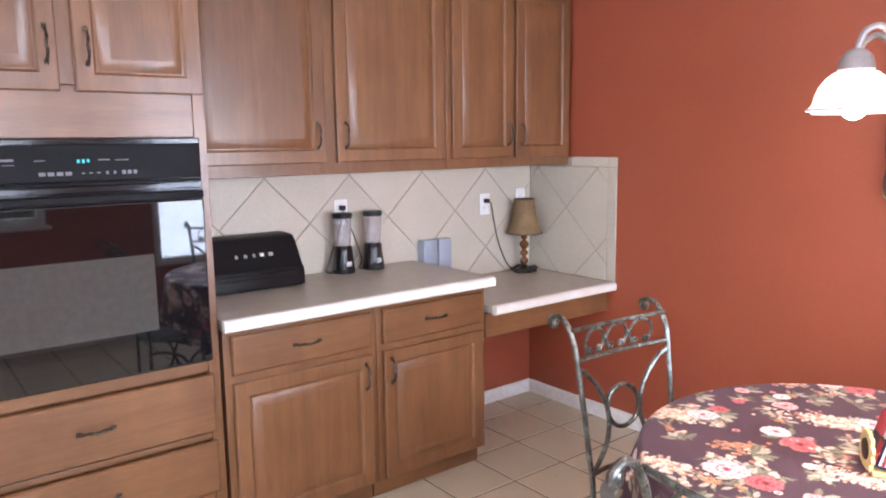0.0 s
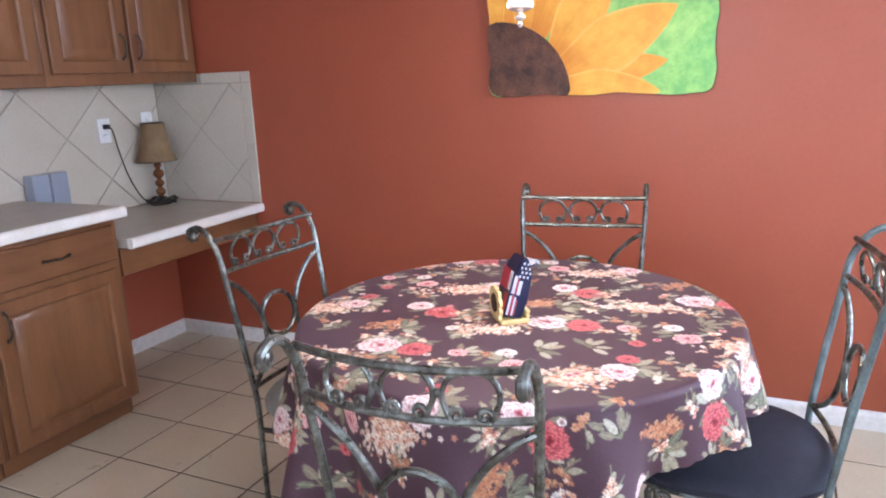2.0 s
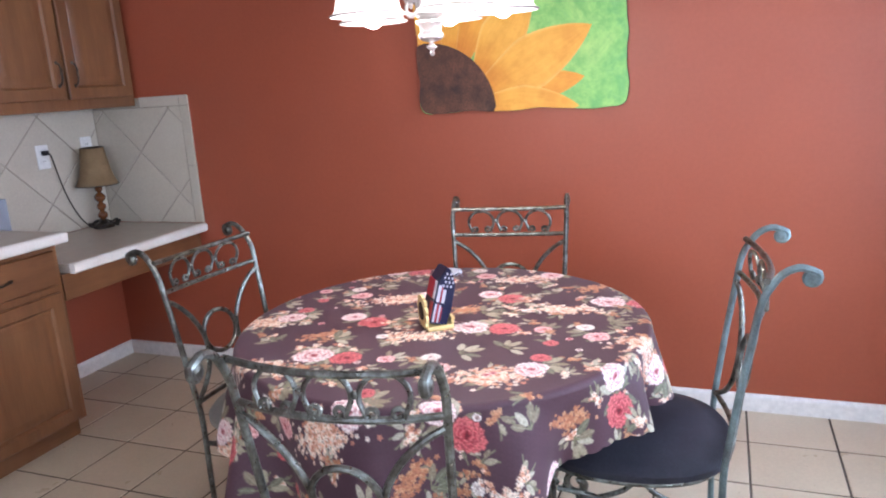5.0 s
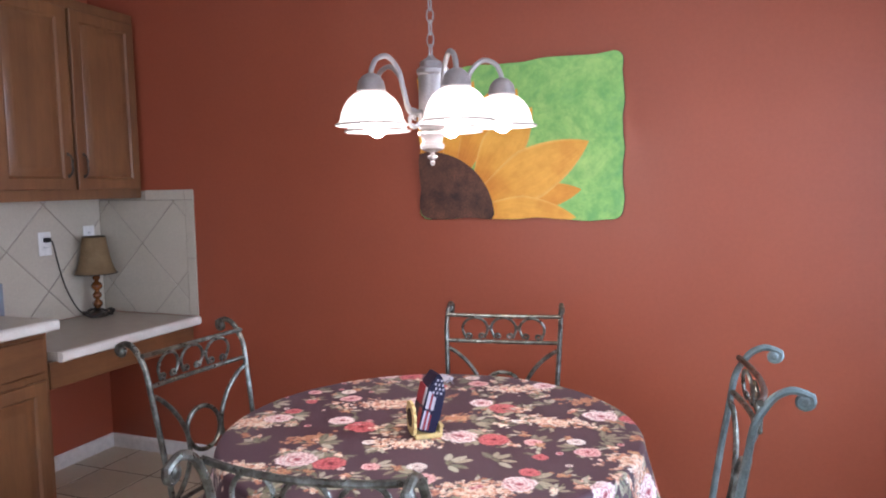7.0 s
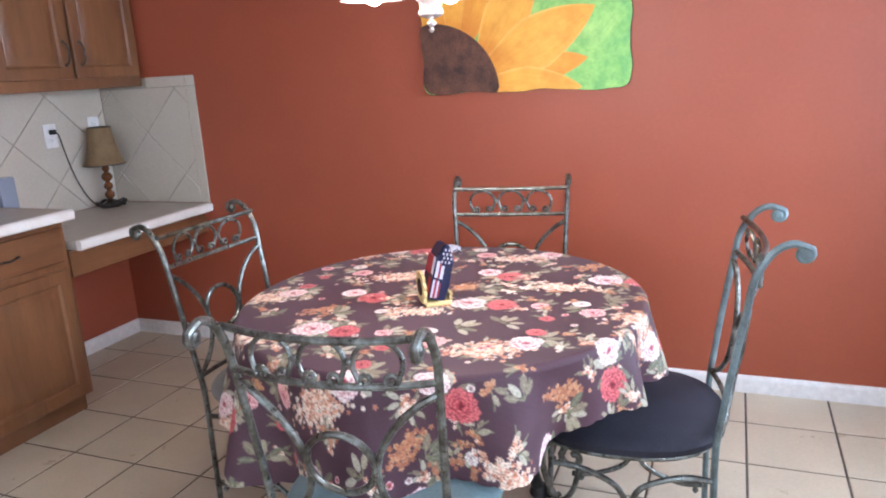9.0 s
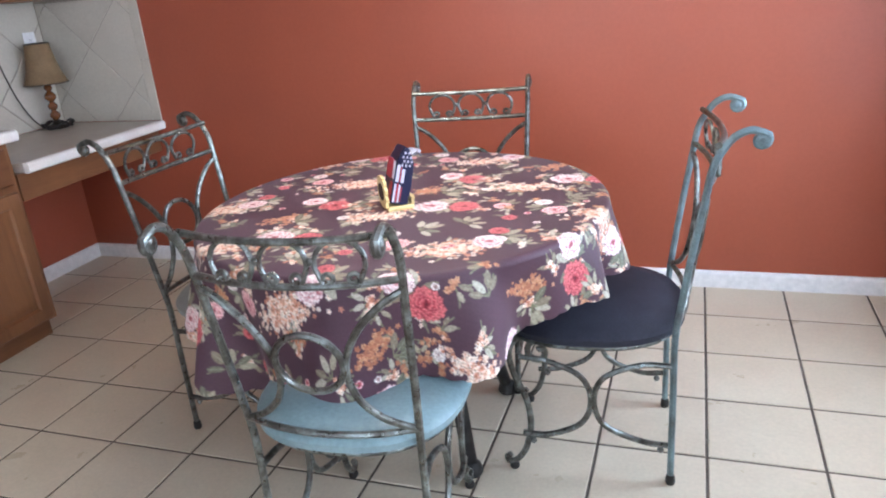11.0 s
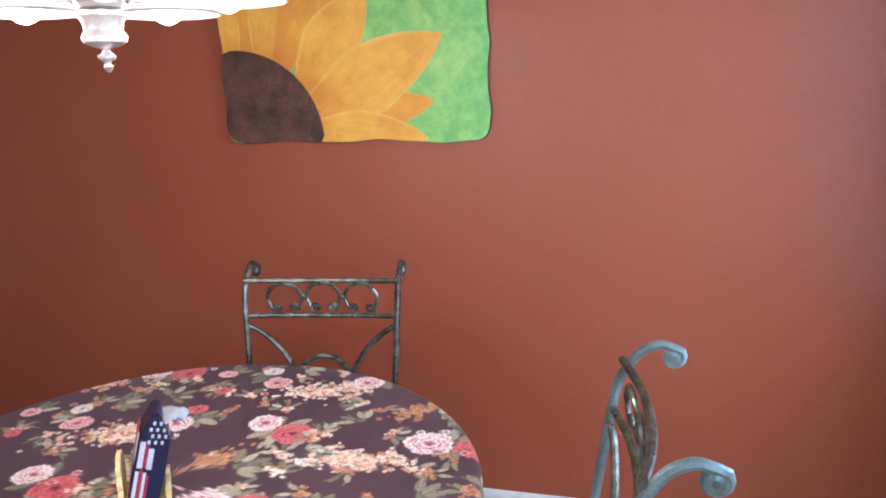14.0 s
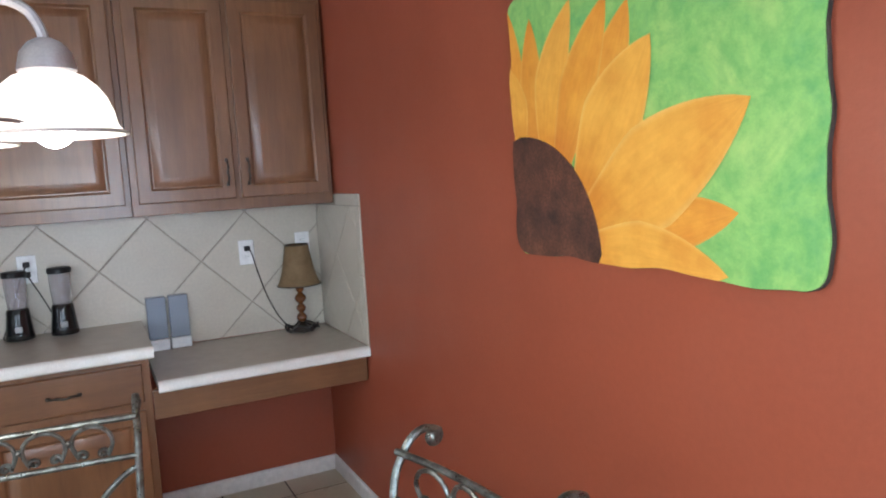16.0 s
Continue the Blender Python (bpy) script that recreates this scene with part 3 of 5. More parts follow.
part("door_window", boxed(0.0502, 0.0505, -0.300, 0.205, 0.150, 0.405), OVEN_WINDOW, door, "dotted viewing window, a bright reflection put into its grey colour")
part("handle_strip", boxed(0.022, 0.058, -0.367, 0.380, 0.579, 0.606, 0.005), OVEN_PANEL, door, "full-width black grip")
part("vent_strip", boxed(0.020, 0.030, -0.367, 0.380, 0.612, 0.634, 0.003), BLACK_GLOSS, oven)
part("panel_lip", boxed(0.020, 0.040, -0.367, 0.380, 0.636, 0.646, 0.003), OVEN_PANEL, oven)


# ---- backsplash ----
def clip(poly, axis, value, keep_above):
    out = []
    for i, p in enumerate(poly):
        q = poly[(i + 1) % len(poly)]
        ip = p[axis] >= value if keep_above else p[axis] <= value
        iq = q[axis] >= value if keep_above else q[axis] <= value
        if ip:
            out.append(p)
        if ip != iq:
            t = (value - p[axis]) / (q[axis] - p[axis])
            out.append((p[0] + t * (q[0] - p[0]), p[1] + t * (q[1] - p[1])))
    return out


def diamond_tiles(parent, put, u0, u1, z0, z1, first, level=1.378, half=0.2205):
    """Square tiles set on the point between u0..u1 and z0..z1; put(u, z, out) gives the place in the parent."""
    for i in range(-14, 14):
        for j in range(-6, 6):
            if (i + j) % 2:
                continue
            cu, cz = first + i * half, level + half + j * half
            g = half - 0.0042
            poly = [(cu - g, cz), (cu, cz - g), (cu + g, cz), (cu, cz + g)]
            for axis, value, above in ((0, u0, True), (0, u1, False), (1, z0, True), (1, z1, False)):
                poly = clip(poly, axis, value, above)
                if len(poly) < 3:
                    break
            if len(poly) < 3:
                continue
            area = abs(sum(a[0] * b[1] - b[0] * a[1] for a, b in zip(poly, poly[1:] + poly[:1]))) / 2
            if area < 2e-4:
                continue
            mu, mz = sum(p[0] for p in poly) / len(poly), sum(p[1] for p in poly) / len(poly)
            bm = bmesh.new()
            low = [bm.verts.new(put(u, z, 0.004)) for u, z in poly]
            mid = [bm.verts.new(put(u, z, 0.0085)) for u, z in poly]
            top = [bm.verts.new(put(u + (mu - u) * 0.015, z + (mz - z) * 0.015, 0.010)) for u, z in poly]
            n = len(poly)
            for a, b in ((low, mid), (mid, top)):
                for k in range(n):
                    bm.faces.new((a[k], a[(k + 1) % n], b[(k + 1) % n], b[k]))
            bm.faces.new(top), bm.faces.new(low[::-1])
            part("tile", bm, SPLASH, parent)


def on_west(u, z, out):
    return (out, u, z)


def on_north(u, z, out):
    return (u, -out, z)


splash = tagged(part("backsplash", boxed(0.0005, 0.005, -2.148, -0.003, 0.78, 1.399), SPLASH_GROUT), "cream ceramic backsplash tiles set on the diagonal", "backsplash", "", "structure")
diamond_tiles(splash, on_west, -2.145, -0.011, 0.779, 1.398, -0.364)
side = tagged(part("side_splash", boxed(0.0005, 0.645, -0.005, -0.0005, 0.778, 1.438), SPLASH_GROUT), "cream tiled side splash with plain border strips", "backsplash", "", "structure")
diamond_tiles(side, on_north, 0.013, 0.590, 0.779, 1.385, 0.076)
for u0, u1, z0, z1 in ((0.594, 0.647, 0.779, 1.080), (0.594, 0.647, 1.083, 1.386), (0.335, 0.590, 1.389, 1.441), (0.594, 0.647, 1.389, 1.441)):
    part("border_tile", boxed(u0, u1, -0.011, -0.004, z0, z1, 0.003), SPLASH, side)


def outlet(y, z, label):
    ob = thing("outlet", pose(0.0102, y, z), label, "outlet", "wall outlets")
    part("plate", boxed(0, 0.006, -0.037, 0.037, -0.06, 0.06, 0.003), PLATE, ob)
    for dz in (-0.02, 0.02):
        s = part("socket", boxed(0.006, 0.0075, -0.017, 0.017, dz - 0.014, dz + 0.014, 0.001), PLATE, ob)
        for dy in (-0.006, 0.006):
            part("slot", boxed(0.0076, 0.0079, dy - 0.001, dy + 0.001, dz - 0.003, dz + 0.006), BLACK, s)
    return ob


outlet(-0.372, 1.180, "white wall outlet with a dark lamp plug")
outlet(-0.095, 1.196, "white wall outlet behind the table lamp")
outlet(-1.300, 1.200, "white wall outlet behind the blenders")


# ---- chairs ----
def spiral(c, r0, turns, ax, ay, start=0.0, n=16):
    """Points of a spiral round c in the plane of ax, ay, shrinking from r0."""
    ax, ay, c = Vector(ax), Vector(ay), Vector(c)
    out = []
    for k in range(n + 1):
        t = k / n
        a = start + turns * 2 * math.pi * t
        out.append(c + (ax * math.cos(a) + ay * math.sin(a)) * r0 * (1 - 0.78 * t))
    return out


def post_y(z):
    """How far back the rear post stands at the height z."""
    t = max(0.0, (z - 0.44) / 0.50)
    return -0.200 - 0.075 * t ** 1.2


def bow(x, w, depth):
    return -depth * (1 - (x / w) ** 2)


def dining_chair(m, label, seat_mat, seat_label, post_mat=IRON):
    ch = thing("dining_chair", m, label, "chair", "chairs round the table")
    wl, wt = 0.190, 0.212
    xs = lambda z: wl + (wt - wl) * max(0.0, (z - 0.44) / 0.46)
    for s in (-1, 1):
        pts = [(s * wl, -0.200, 0.004), (s * wl, -0.200, 0.25), (s * wl, -0.200, 0.44)]
        pts += [(s * xs(z), post_y(z), z) for z in (0.55, 0.69, 0.82, 0.90)]
        pts += [(s * wt, -0.289, 0.943), (s * wt, -0.312, 0.971), (s * wt, -0.342, 0.984), (s * wt, -0.368, 0.978)]
        path = smooth_path(pts, 6) + spiral((s * wt, -0.366, 0.962), 0.019, 1.15, (0, -1, 0), (0, 0, -1), -1.1, 14)[1:]
        post = part("rear_post", tube(bmesh.new(), path, 0.0090, 8), post_mat, ch)
        bm = bmesh.new()
        lathe(bm, [(0.006, -0.011), (0.012, -0.008), (0.012, 0.008), (0.006, 0.011)], 12)
        bmesh.ops.rotate(bm, verts=bm.verts, matrix=Matrix.Rotation(math.pi / 2, 3, "Y"))
        bmesh.ops.translate(bm, verts=bm.verts, vec=(s * wt, -0.366, 0.962))
        part("scroll_end", bm, post_mat, post)
        part("foot", lathe(bmesh.new(), [(0.011, 0), (0.0135, 0.006), (0.0125, 0.022), (0.010, 0.030)], 12, (s * wl, -0.200, 0.0)), TABLE_IRON, post)
        # front leg: a cabriole curve with scrolls at knee and toe
        fx = s * 0.175
        path = spiral((fx, 0.150, 0.385), 0.036, -1.0, (0, 1, 0), (0, 0, 1), 1.2, 14)[::-1]
        path += smooth_path([path[-1], (fx, 0.205, 0.425), (fx, 0.232, 0.385), (fx, 0.222, 0.315), (fx, 0.190, 0.235), (fx, 0.180, 0.150), (fx, 0.196, 0.070), (fx, 0.222, 0.030), (fx, 0.243, 0.020), (fx, 0.252, 0.034), (fx, 0.241, 0.044)], 6)[1:]
        part("front_leg", tube(bmesh.new(), path, 0.0092, 8), IRON, ch)
        part("foot", lathe(bmesh.new(), [(0.012, 0), (0.015, 0.006), (0.013, 0.016), (0.008, 0.024)], 12, (fx, 0.232, 0.0)), TABLE_IRON, ch)
        # side stretcher: two half rings back to back
        for a, b, q in ((0.205, 0.012, 1), (-0.195, 0.004, -1)):
            mid = 0.245
            pts = [(fx if q > 0 else s * wl, a, mid + 0.122), (s * 0.183, a - q * 0.075, mid + 0.118), (s * 0.183, b + q * 0.028, mid + 0.075), (s * 0.183, b, mid), (s * 0.183, b + q * 0.028, mid - 0.075), (s * 0.183, a - q * 0.075, mid - 0.118), (fx if q > 0 else s * wl, a - q * 0.004, mid - 0.122)]
            part("stretcher", bar(pts, 0.0082, 6), IRON, ch)
        for y in (0.150, -0.150):
            part("stud", lathe(bmesh.new(), [(0.005, -0.018), (0.010, -0.010), (0.006, 0.0)], 10, (s * 0.185, y * 1.15, 0.115)), IRON, ch)
    # seat frame and cushion
    def seat_outline(r, z, k=64):
        out = []
        for i in range(k):
            a = 2 * math.pi * i / k
            x, y = math.cos(a), math.sin(a)
            e = 2.5
            d = (abs(x) ** e + abs(y) ** e) ** (-1 / e)
            out.append(Vector((x * d * r, y * d * r * 1.04 + 0.022, z)))
        return out

    part("seat_frame", tube(bmesh.new(), seat_outline(0.226, 0.432), 0.0090, 8, True), IRON, ch)
    bm = bmesh.new()
    rings = [[bm.verts.new(p) for p in seat_outline(r, z)] for r, z in ((0.205, 0.430), (0.230, 0.434), (0.247, 0.446), (0.248, 0.462), (0.236, 0.477), (0.19, 0.488), (0.10, 0.493), (0.02, 0.494))]
    for a, b in zip(rings, rings[1:]):
        for k in range(64):
            bm.faces.new((a[k], a[(k + 1) % 64], b[(k + 1) % 64], b[k]))
    bm.faces.new(rings[0][::-1]), bm.faces.new(rings[-1])
    part("seat", bm, seat_mat, ch, seat_label)
    # back: two bowed rails, three scrolls, two arcs, a ring
    for name, z, r in (("top_rail", 0.952, 0.0078), ("lower_rail", 0.858, 0.0078), ("seat_rail", 0.500, 0.0075)):
        w = xs(z)
        pts = [(x, post_y(z) + bow(x, w, 0.030), z - 0.008 * (1 - (x / w) ** 2)) for x in (-w, -w * 0.66, -w * 0.33, 0, w * 0.33, w * 0.66, w)]
        part(name, bar(pts, r, 5), IRON, ch)
    for cx in (-0.107, 0.0, 0.107):
        w = xs(0.90)
        y = post_y(0.896) + bow(cx, w, 0.030)
        slope = 2 * 0.030 * cx / (w * w)
        ax, up = Vector((1, slope, 0)).normalized(), Vector((0, 0.10, 1)).normalized()
        c = Vector((cx, y, 0.899))
        pts = []
        for k in range(15):
            a = math.radians(-50 + 280 * k / 14)
            pts.append(c + ax * 0.047 * math.cos(a) + up * 0.043 * math.sin(a))
        left = spiral(c + ax * -0.0225 + up * -0.0305, 0.0135, 1.1, -ax, up, -0.6, 12)
        right = spiral(c + ax * 0.0225 + up * -0.0305, 0.0135, 1.1, ax, up, -0.6, 12)
        part("back_scroll", tube(bmesh.new(), right[::-1] + pts[1:-1] + left, 0.0054, 7), IRON, ch)
    for cx in (-0.0535, 0.0535):
        w = xs(0.90)
        bm = bmesh.new()
        bmesh.ops.create_uvsphere(bm, u_segments=10, v_segments=6, radius=0.0085)
        bmesh.ops.translate(bm, verts=bm.verts, vec=(cx, post_y(0.903) + bow(cx, w, 0.030), 0.903))
        part("bead", bm, IRON, ch)
    for s in (-1, 1):
        pts = []
        for z, x in ((0.832, 0.206), (0.806, 0.165), (0.755, 0.115), (0.690, 0.080), (0.630, 0.074), (0.575, 0.092), (0.530, 0.135), (0.500, 0.190)):
            pts.append((s * x, post_y(z) + bow(x, xs(z), 0.030), z))
        part("back_arc", bar(pts, 0.0078, 6), IRON, ch)
    ring = []
    for k in range(28):
        a = 2 * math.pi * k / 28
        x, z = 0.072 * math.cos(a), 0.672 + 0.068 * math.sin(a)
        ring.append(Vector((x, post_y(z) - 0.030, z)))
    part("back_ring", tube(bmesh.new(), ring, 0.0078, 8, True), IRON, ch)
    return ch


dining_chair(pose(2.519, -1.730, 0, 0, 0, 4.9), "verdigris iron scroll-back chair with pale teal vinyl seat", TEAL, "pale teal vinyl pad")
dining_chair(pose(1.905, -1.222, 0, 0, 0, -94.5), "verdigris iron scroll-back chair with taupe seat beside the desk", TAUPE, "taupe vinyl pad")
dining_chair(pose(2.996, -1.178, 0, 0, 0, 94.5), "verdigris iron scroll-back chair with navy covered seat", NAVY, "navy stretch seat cover", GLARE_VERDIGRIS)
dining_chair(pose(2.492, -0.775, 0, 0, 0, 188.3), "verdigris iron scroll-back chair with its back to the red wall", TAUPE, "taupe vinyl pad")

# ---- table ----
TX, TY, TZ, TR = 2.440, -1.200, 0.752, 0.570
table = thing("dining_table", pose(TX, TY, 0), "round dining table on black iron scroll legs", "table")
part("tabletop", lathe(bmesh.new(), [(0.02, -0.03), (TR - 0.012, -0.03), (TR - 0.004, -0.022), (TR - 0.004, -0.006), (TR - 0.012, 0.0), (0.02, 0.0)], 96, (0, 0, TZ)), TABLE_IRON, table)
for k in range(4):
    a = math.radians(45 + 90 * k)
    c, s = math.cos(a), math.sin(a)
    leg = part("leg", bar([(0.20 * c, 0.20 * s, 0.715), (0.215 * c, 0.215 * s, 0.55), (0.25 * c, 0.25 * s, 0.30), (0.29 * c, 0.29 * s, 0.10), (0.315 * c, 0.315 * s, 0.012)], lambda t: 0.024 - 0.003 * t, 6, 10), TABLE_IRON, table)
    part("scroll", tube(bmesh.new(), spiral((0.215 * c, 0.215 * s, 0.40), 0.075, 1.3, (c, s, 0), (0, 0, 1), 2.2, 30), 0.0085, 8), TABLE_IRON, leg)
    part("foot", lathe(bmesh.new(), [(0.030, 0), (0.034, 0.008), (0.028, 0.03), (0.018, 0.04)], 14, (0.315 * c, 0.315 * s, 0.0)), TABLE_IRON, leg)
part("ring_brace", tube(bmesh.new(), [Vector((0.235 * math.cos(t), 0.235 * math.sin(t), 0.36)) for t in (2 * math.pi * k / 40 for k in range(40))], 0.009, 8, True), TABLE_IRON, table)


def floral_print(u, v):
    """The cloth's print at flat places u, v (arrays): roses, leaves, sprays of blossom on plum."""
    rng = np.random.RandomState(7)
    col = np.tile(np.array([0.078, 0.035, 0.048]), (len(u), 1))
    rmax = 0.98

    order = np.argsort(u, kind="stable")
    u_sorted = u[order]

    def near(cx, cy, r):
        lo, hi = np.searchsorted(u_sorted, (cx - r, cx + r))
        ids = order[lo:hi]
        return ids[np.abs(v[ids] - cy) < r]

    def blend(ids, mask, c):
        m = np.clip(mask, 0, 1)[:, None]
        col[ids] = col[ids] * (1 - m) + np.asarray(c) * m

    def leaf(cx, cy, ang, length, c):
        ids = near(cx, cy, length * 1.1)
        du, dv = u[ids] - cx, v[ids] - cy
        a = (du * math.cos(ang) + dv * math.sin(ang)) / length
        b = (-du * math.sin(ang) + dv * math.cos(ang)) / length
        w = 0.28 * np.sqrt(np.clip(a * (1 - a) * 4, 0, 1)) * (1 - 0.25 * a)
        inside = np.clip((w - np.abs(b)) * 22, 0, 1) * (a > 0) * (a < 1)
        blend(ids, inside, c)
        blend(ids, inside * np.clip(1 - np.abs(b) * 28, 0, 1) * 0.55, (0.50, 0.47, 0.33))
        blend(ids, inside * np.clip(0.5 + 0.5 * np.sin(a * 40 + np.abs(b) * 60), 0, 1) * 0.25, (0.05, 0.06, 0.035))

    def rose(cx, cy, r, dark, mid, pale):
        """Cupped petals laid ring over ring, each with a dark throat, streaks and a pale ragged lip."""
        dark, mid, pale = (np.asarray(c) for c in (dark, mid, pale))
        spin, lean = rng.uniform(0, 6.28), rng.uniform(0.8, 1.0)
        rings = ((0.62, 0.40, 8), (0.48, 0.38, 7), (0.32, 0.32, 5), (0.16, 0.24, 4)) if r > 0.016 else ((0.5, 0.48, 5),)
        for k, (off, size, n) in enumerate(rings):
            for q in range(n):
                ang = spin + 0.7 * k + 6.283 * q / n + rng.uniform(-0.25, 0.25)
                away = off * rng.uniform(0.85, 1.18)
                px, py = cx + away * r * math.cos(ang), cy + away * r * math.sin(ang) * lean
                ids = near(px, py, size * r * 1.35)
                du, dv = (u[ids] - px) / (size * r), (v[ids] - py) / (size * r)
                out, across = du * math.cos(ang) + dv * math.sin(ang), -du * math.sin(ang) + dv * math.cos(ang)
                d = np.hypot(out, across * 0.8) + 0.10 * np.sin(across * 7 + 3 * q + k) + 0.06 * np.sin(across * 17 + q)
                lip = np.clip(1.15 - np.abs(d - 0.70) * 4.2, 0, 1) * np.clip(0.55 + out, 0, 1)
                streak = 0.5 + 0.5 * np.sin(across * 13 + 2 * q + out * 3)
                light = np.clip(0.30 * (out + 0.3) + 0.85 * lip + 0.28 * streak * (out > -0.2) + rng.uniform(-0.25, 0.20), 0, 1)[:, None]
                c = mid * (1 - light) + pale * light
                deep = np.clip(-0.05 - out, 0, 0.9)[:, None]
                c = c * (1 - deep) + dark * deep
                edge = np.clip((d - 0.84) * 9, 0, 1)[:, None] * 0.8
                c = c * (1 - edge) + dark * edge
                m = np.clip((1.0 - d) * 10, 0, 1)[:, None]
                col[ids] = col[ids] * (1 - m) + c * m
        ids = near(cx, cy, r * 0.3)
        d = np.hypot(u[ids] - cx, v[ids] - cy) / r
        blend(ids, np.clip((0.13 - d) * 12, 0, 0.8), dark)

    def spray(cx, cy, ang, length, width, n, tones):
        for _ in range(n):
            a, b = rng.normal(0, 0.42) * length, rng.normal(0, 0.42) * width
            x, y = cx + a * math.cos(ang) - b * math.sin(ang), cy + a * math.sin(ang) + b * math.cos(ang)
            r = rng.uniform(0.0045, 0.0095)
            ids = near(x, y, r * 1.3)
            d = np.hypot(u[ids] - x, v[ids] - y) / r
            pet = 0.80 + 0.20 * np.cos(5 * np.arctan2(v[ids] - y, u[ids] - x))
            blend(ids, (pet - d) * 5, tones[rng.randint(len(tones))])
            blend(ids, (0.30 - d) * 6, (0.32, 0.13, 0.05))

    def stem(cx, cy, ang, length, bend):
        ids = near(cx, cy, length * 1.1)
        du, dv = u[ids] - cx, v[ids] - cy
        a = (du * math.cos(ang) + dv * math.sin(ang)) / length
        b = (-du * math.sin(ang) + dv * math.cos(ang)) / length - bend * a * a
        blend(ids, np.clip(1.6 - np.abs(b) * length / 0.0018, 0, 1) * (a > 0) * (a < 1), (0.20, 0.20, 0.11))

    sage = [(0.27, 0.225, 0.145), (0.42, 0.37, 0.25), (0.18, 0.18, 0.115), (0.52, 0.48, 0.36)]
    peach = [(0.74, 0.40, 0.26), (0.84, 0.60, 0.44), (0.58, 0.23, 0.14), (0.92, 0.80, 0.66), (0.90, 0.72, 0.56)]
    ochre = [(0.50, 0.22, 0.11), (0.60, 0.32, 0.17), (0.42, 0.16, 0.08)]
    pink = ((0.30, 0.03, 0.05), (0.58, 0.17, 0.18), (0.93, 0.80, 0.76))
    red = ((0.12, 0.006, 0.014), (0.36, 0.025, 0.040), (0.68, 0.16, 0.16))
    white = ((0.22, 0.11, 0.11), (0.56, 0.42, 0.36), (0.90, 0.84, 0.77))
    rosy = ((0.26, 0.018, 0.03), (0.50, 0.08, 0.10), (0.88, 0.55, 0.52))

    def leaves(cx, cy, n, start, spread, size):
        for k in range(n):
            a = start + spread * (k - (n - 1) / 2) + rng.uniform(-0.15, 0.15)
            off = rng.uniform(0.012, 0.022)
            stem(cx, cy, a, 0.05, rng.uniform(-0.3, 0.3))
            leaf(cx + off * math.cos(a), cy + off * math.sin(a), a, size * rng.uniform(0.85, 1.15), sage[rng.randint(4)])

    # one repeat of the cloth, laid out on a slanting lattice
    v1, v2 = (0.337, 0.286), (-0.467, 0.522)
    for i in range(-5, 6):
        for j in range(-3, 4):
            ox, oy = i * v1[0] + j * v2[0], i * v1[1] + j * v2[1]
            if math.hypot(ox, oy) > 1.5:
                continue
            for k in range(34):
                x, y = ox + rng.uniform(-0.2, 0.3), oy + rng.uniform(-0.45, 0.35)
                leaves(x, y, 2 + k % 3, rng.uniform(0, 6.28), 0.7, 0.028)
                spray(x, y, rng.uniform(0, 3.1), 0.026, 0.013, 14, peach if k % 3 else ochre)
            spray(ox - 0.011, oy - 0.142, 0.15, 0.105, 0.040, 230, peach)
            spray(ox + 0.265, oy - 0.365, 0.35, 0.125, 0.055, 320, peach)
            spray(ox + 0.046, oy + 0.095, 0.8, 0.070, 0.034, 110, ochre)
            leaves(ox + 0.100, oy + 0.075, 5, 0.6, 0.55, 0.048)
            leaves(ox + 0.155, oy - 0.040, 5, 1.7, 0.50, 0.050)
            leaves(ox + 0.150, oy - 0.050, 3, -1.6, 0.55, 0.044)
            leaves(ox + 0.138, oy - 0.240, 5, 0.5, 0.60, 0.046)
            leaves(ox + 0.095, oy - 0.320, 3, 3.3, 0.60, 0.040)
            leaves(ox + 0.244, oy - 0.183, 5, 0.9, 0.75, 0.042)
            leaves(ox + 0.110, oy + 0.240, 6, 0.2, 1.05, 0.050)
            leaves(ox + 0.360, oy - 0.270, 5, 0.3, 0.60, 0.048)
            leaves(ox + 0.310, oy - 0.030, 3, 1.2, 0.60, 0.040)
            leaves(ox + 0.012, oy - 0.414, 2, 2.4, 0.80, 0.029)
            leaves(ox - 0.060, oy + 0.020, 4, 2.6, 0.65, 0.040)
            rose(ox + 0.202, oy - 0.046, 0.044, *red)
            rose(ox + 0.107, oy - 0.048, 0.051, *pink)
            rose(ox + 0.306, oy - 0.033, 0.025, *rosy)
            rose(ox + 0.077, oy - 0.281, 0.026, *white)
            rose(ox + 0.120, oy - 0.346, 0.035, *rosy)
            rose(ox + 0.012, oy - 0.414, 0.020, *red)
            rose(ox + 0.150, oy + 0.225, 0.046, *red)
            rose(ox + 0.069, oy + 0.258, 0.040, *pink)
            rose(ox + 0.348, oy - 0.232, 0.026, *red)
            rose(ox + 0.342, oy - 0.305, 0.042, *pink)
            rose(ox + 0.225, oy + 0.120, 0.018, *white)
            for k in range(7):
                rose(ox + rng.uniform(-0.1, 0.4), oy + rng.uniform(-0.45, 0.3), 0.010, *(white if k % 2 else rosy))
    # ink lies unevenly on the weave
    ink = np.zeros(len(u))
    for _ in range(9):
        a, f = rng.uniform(0, 6.28), rng.uniform(350, 900)
        ink += np.sin((u * math.cos(a) + v * math.sin(a)) * f + rng.uniform(0, 6.28))
    col *= (1 + 0.10 * np.clip(ink / 2, -2, 2))[:, None] ** np.clip(col.mean(1, keepdims=True) * 6, 0, 1)
    return col


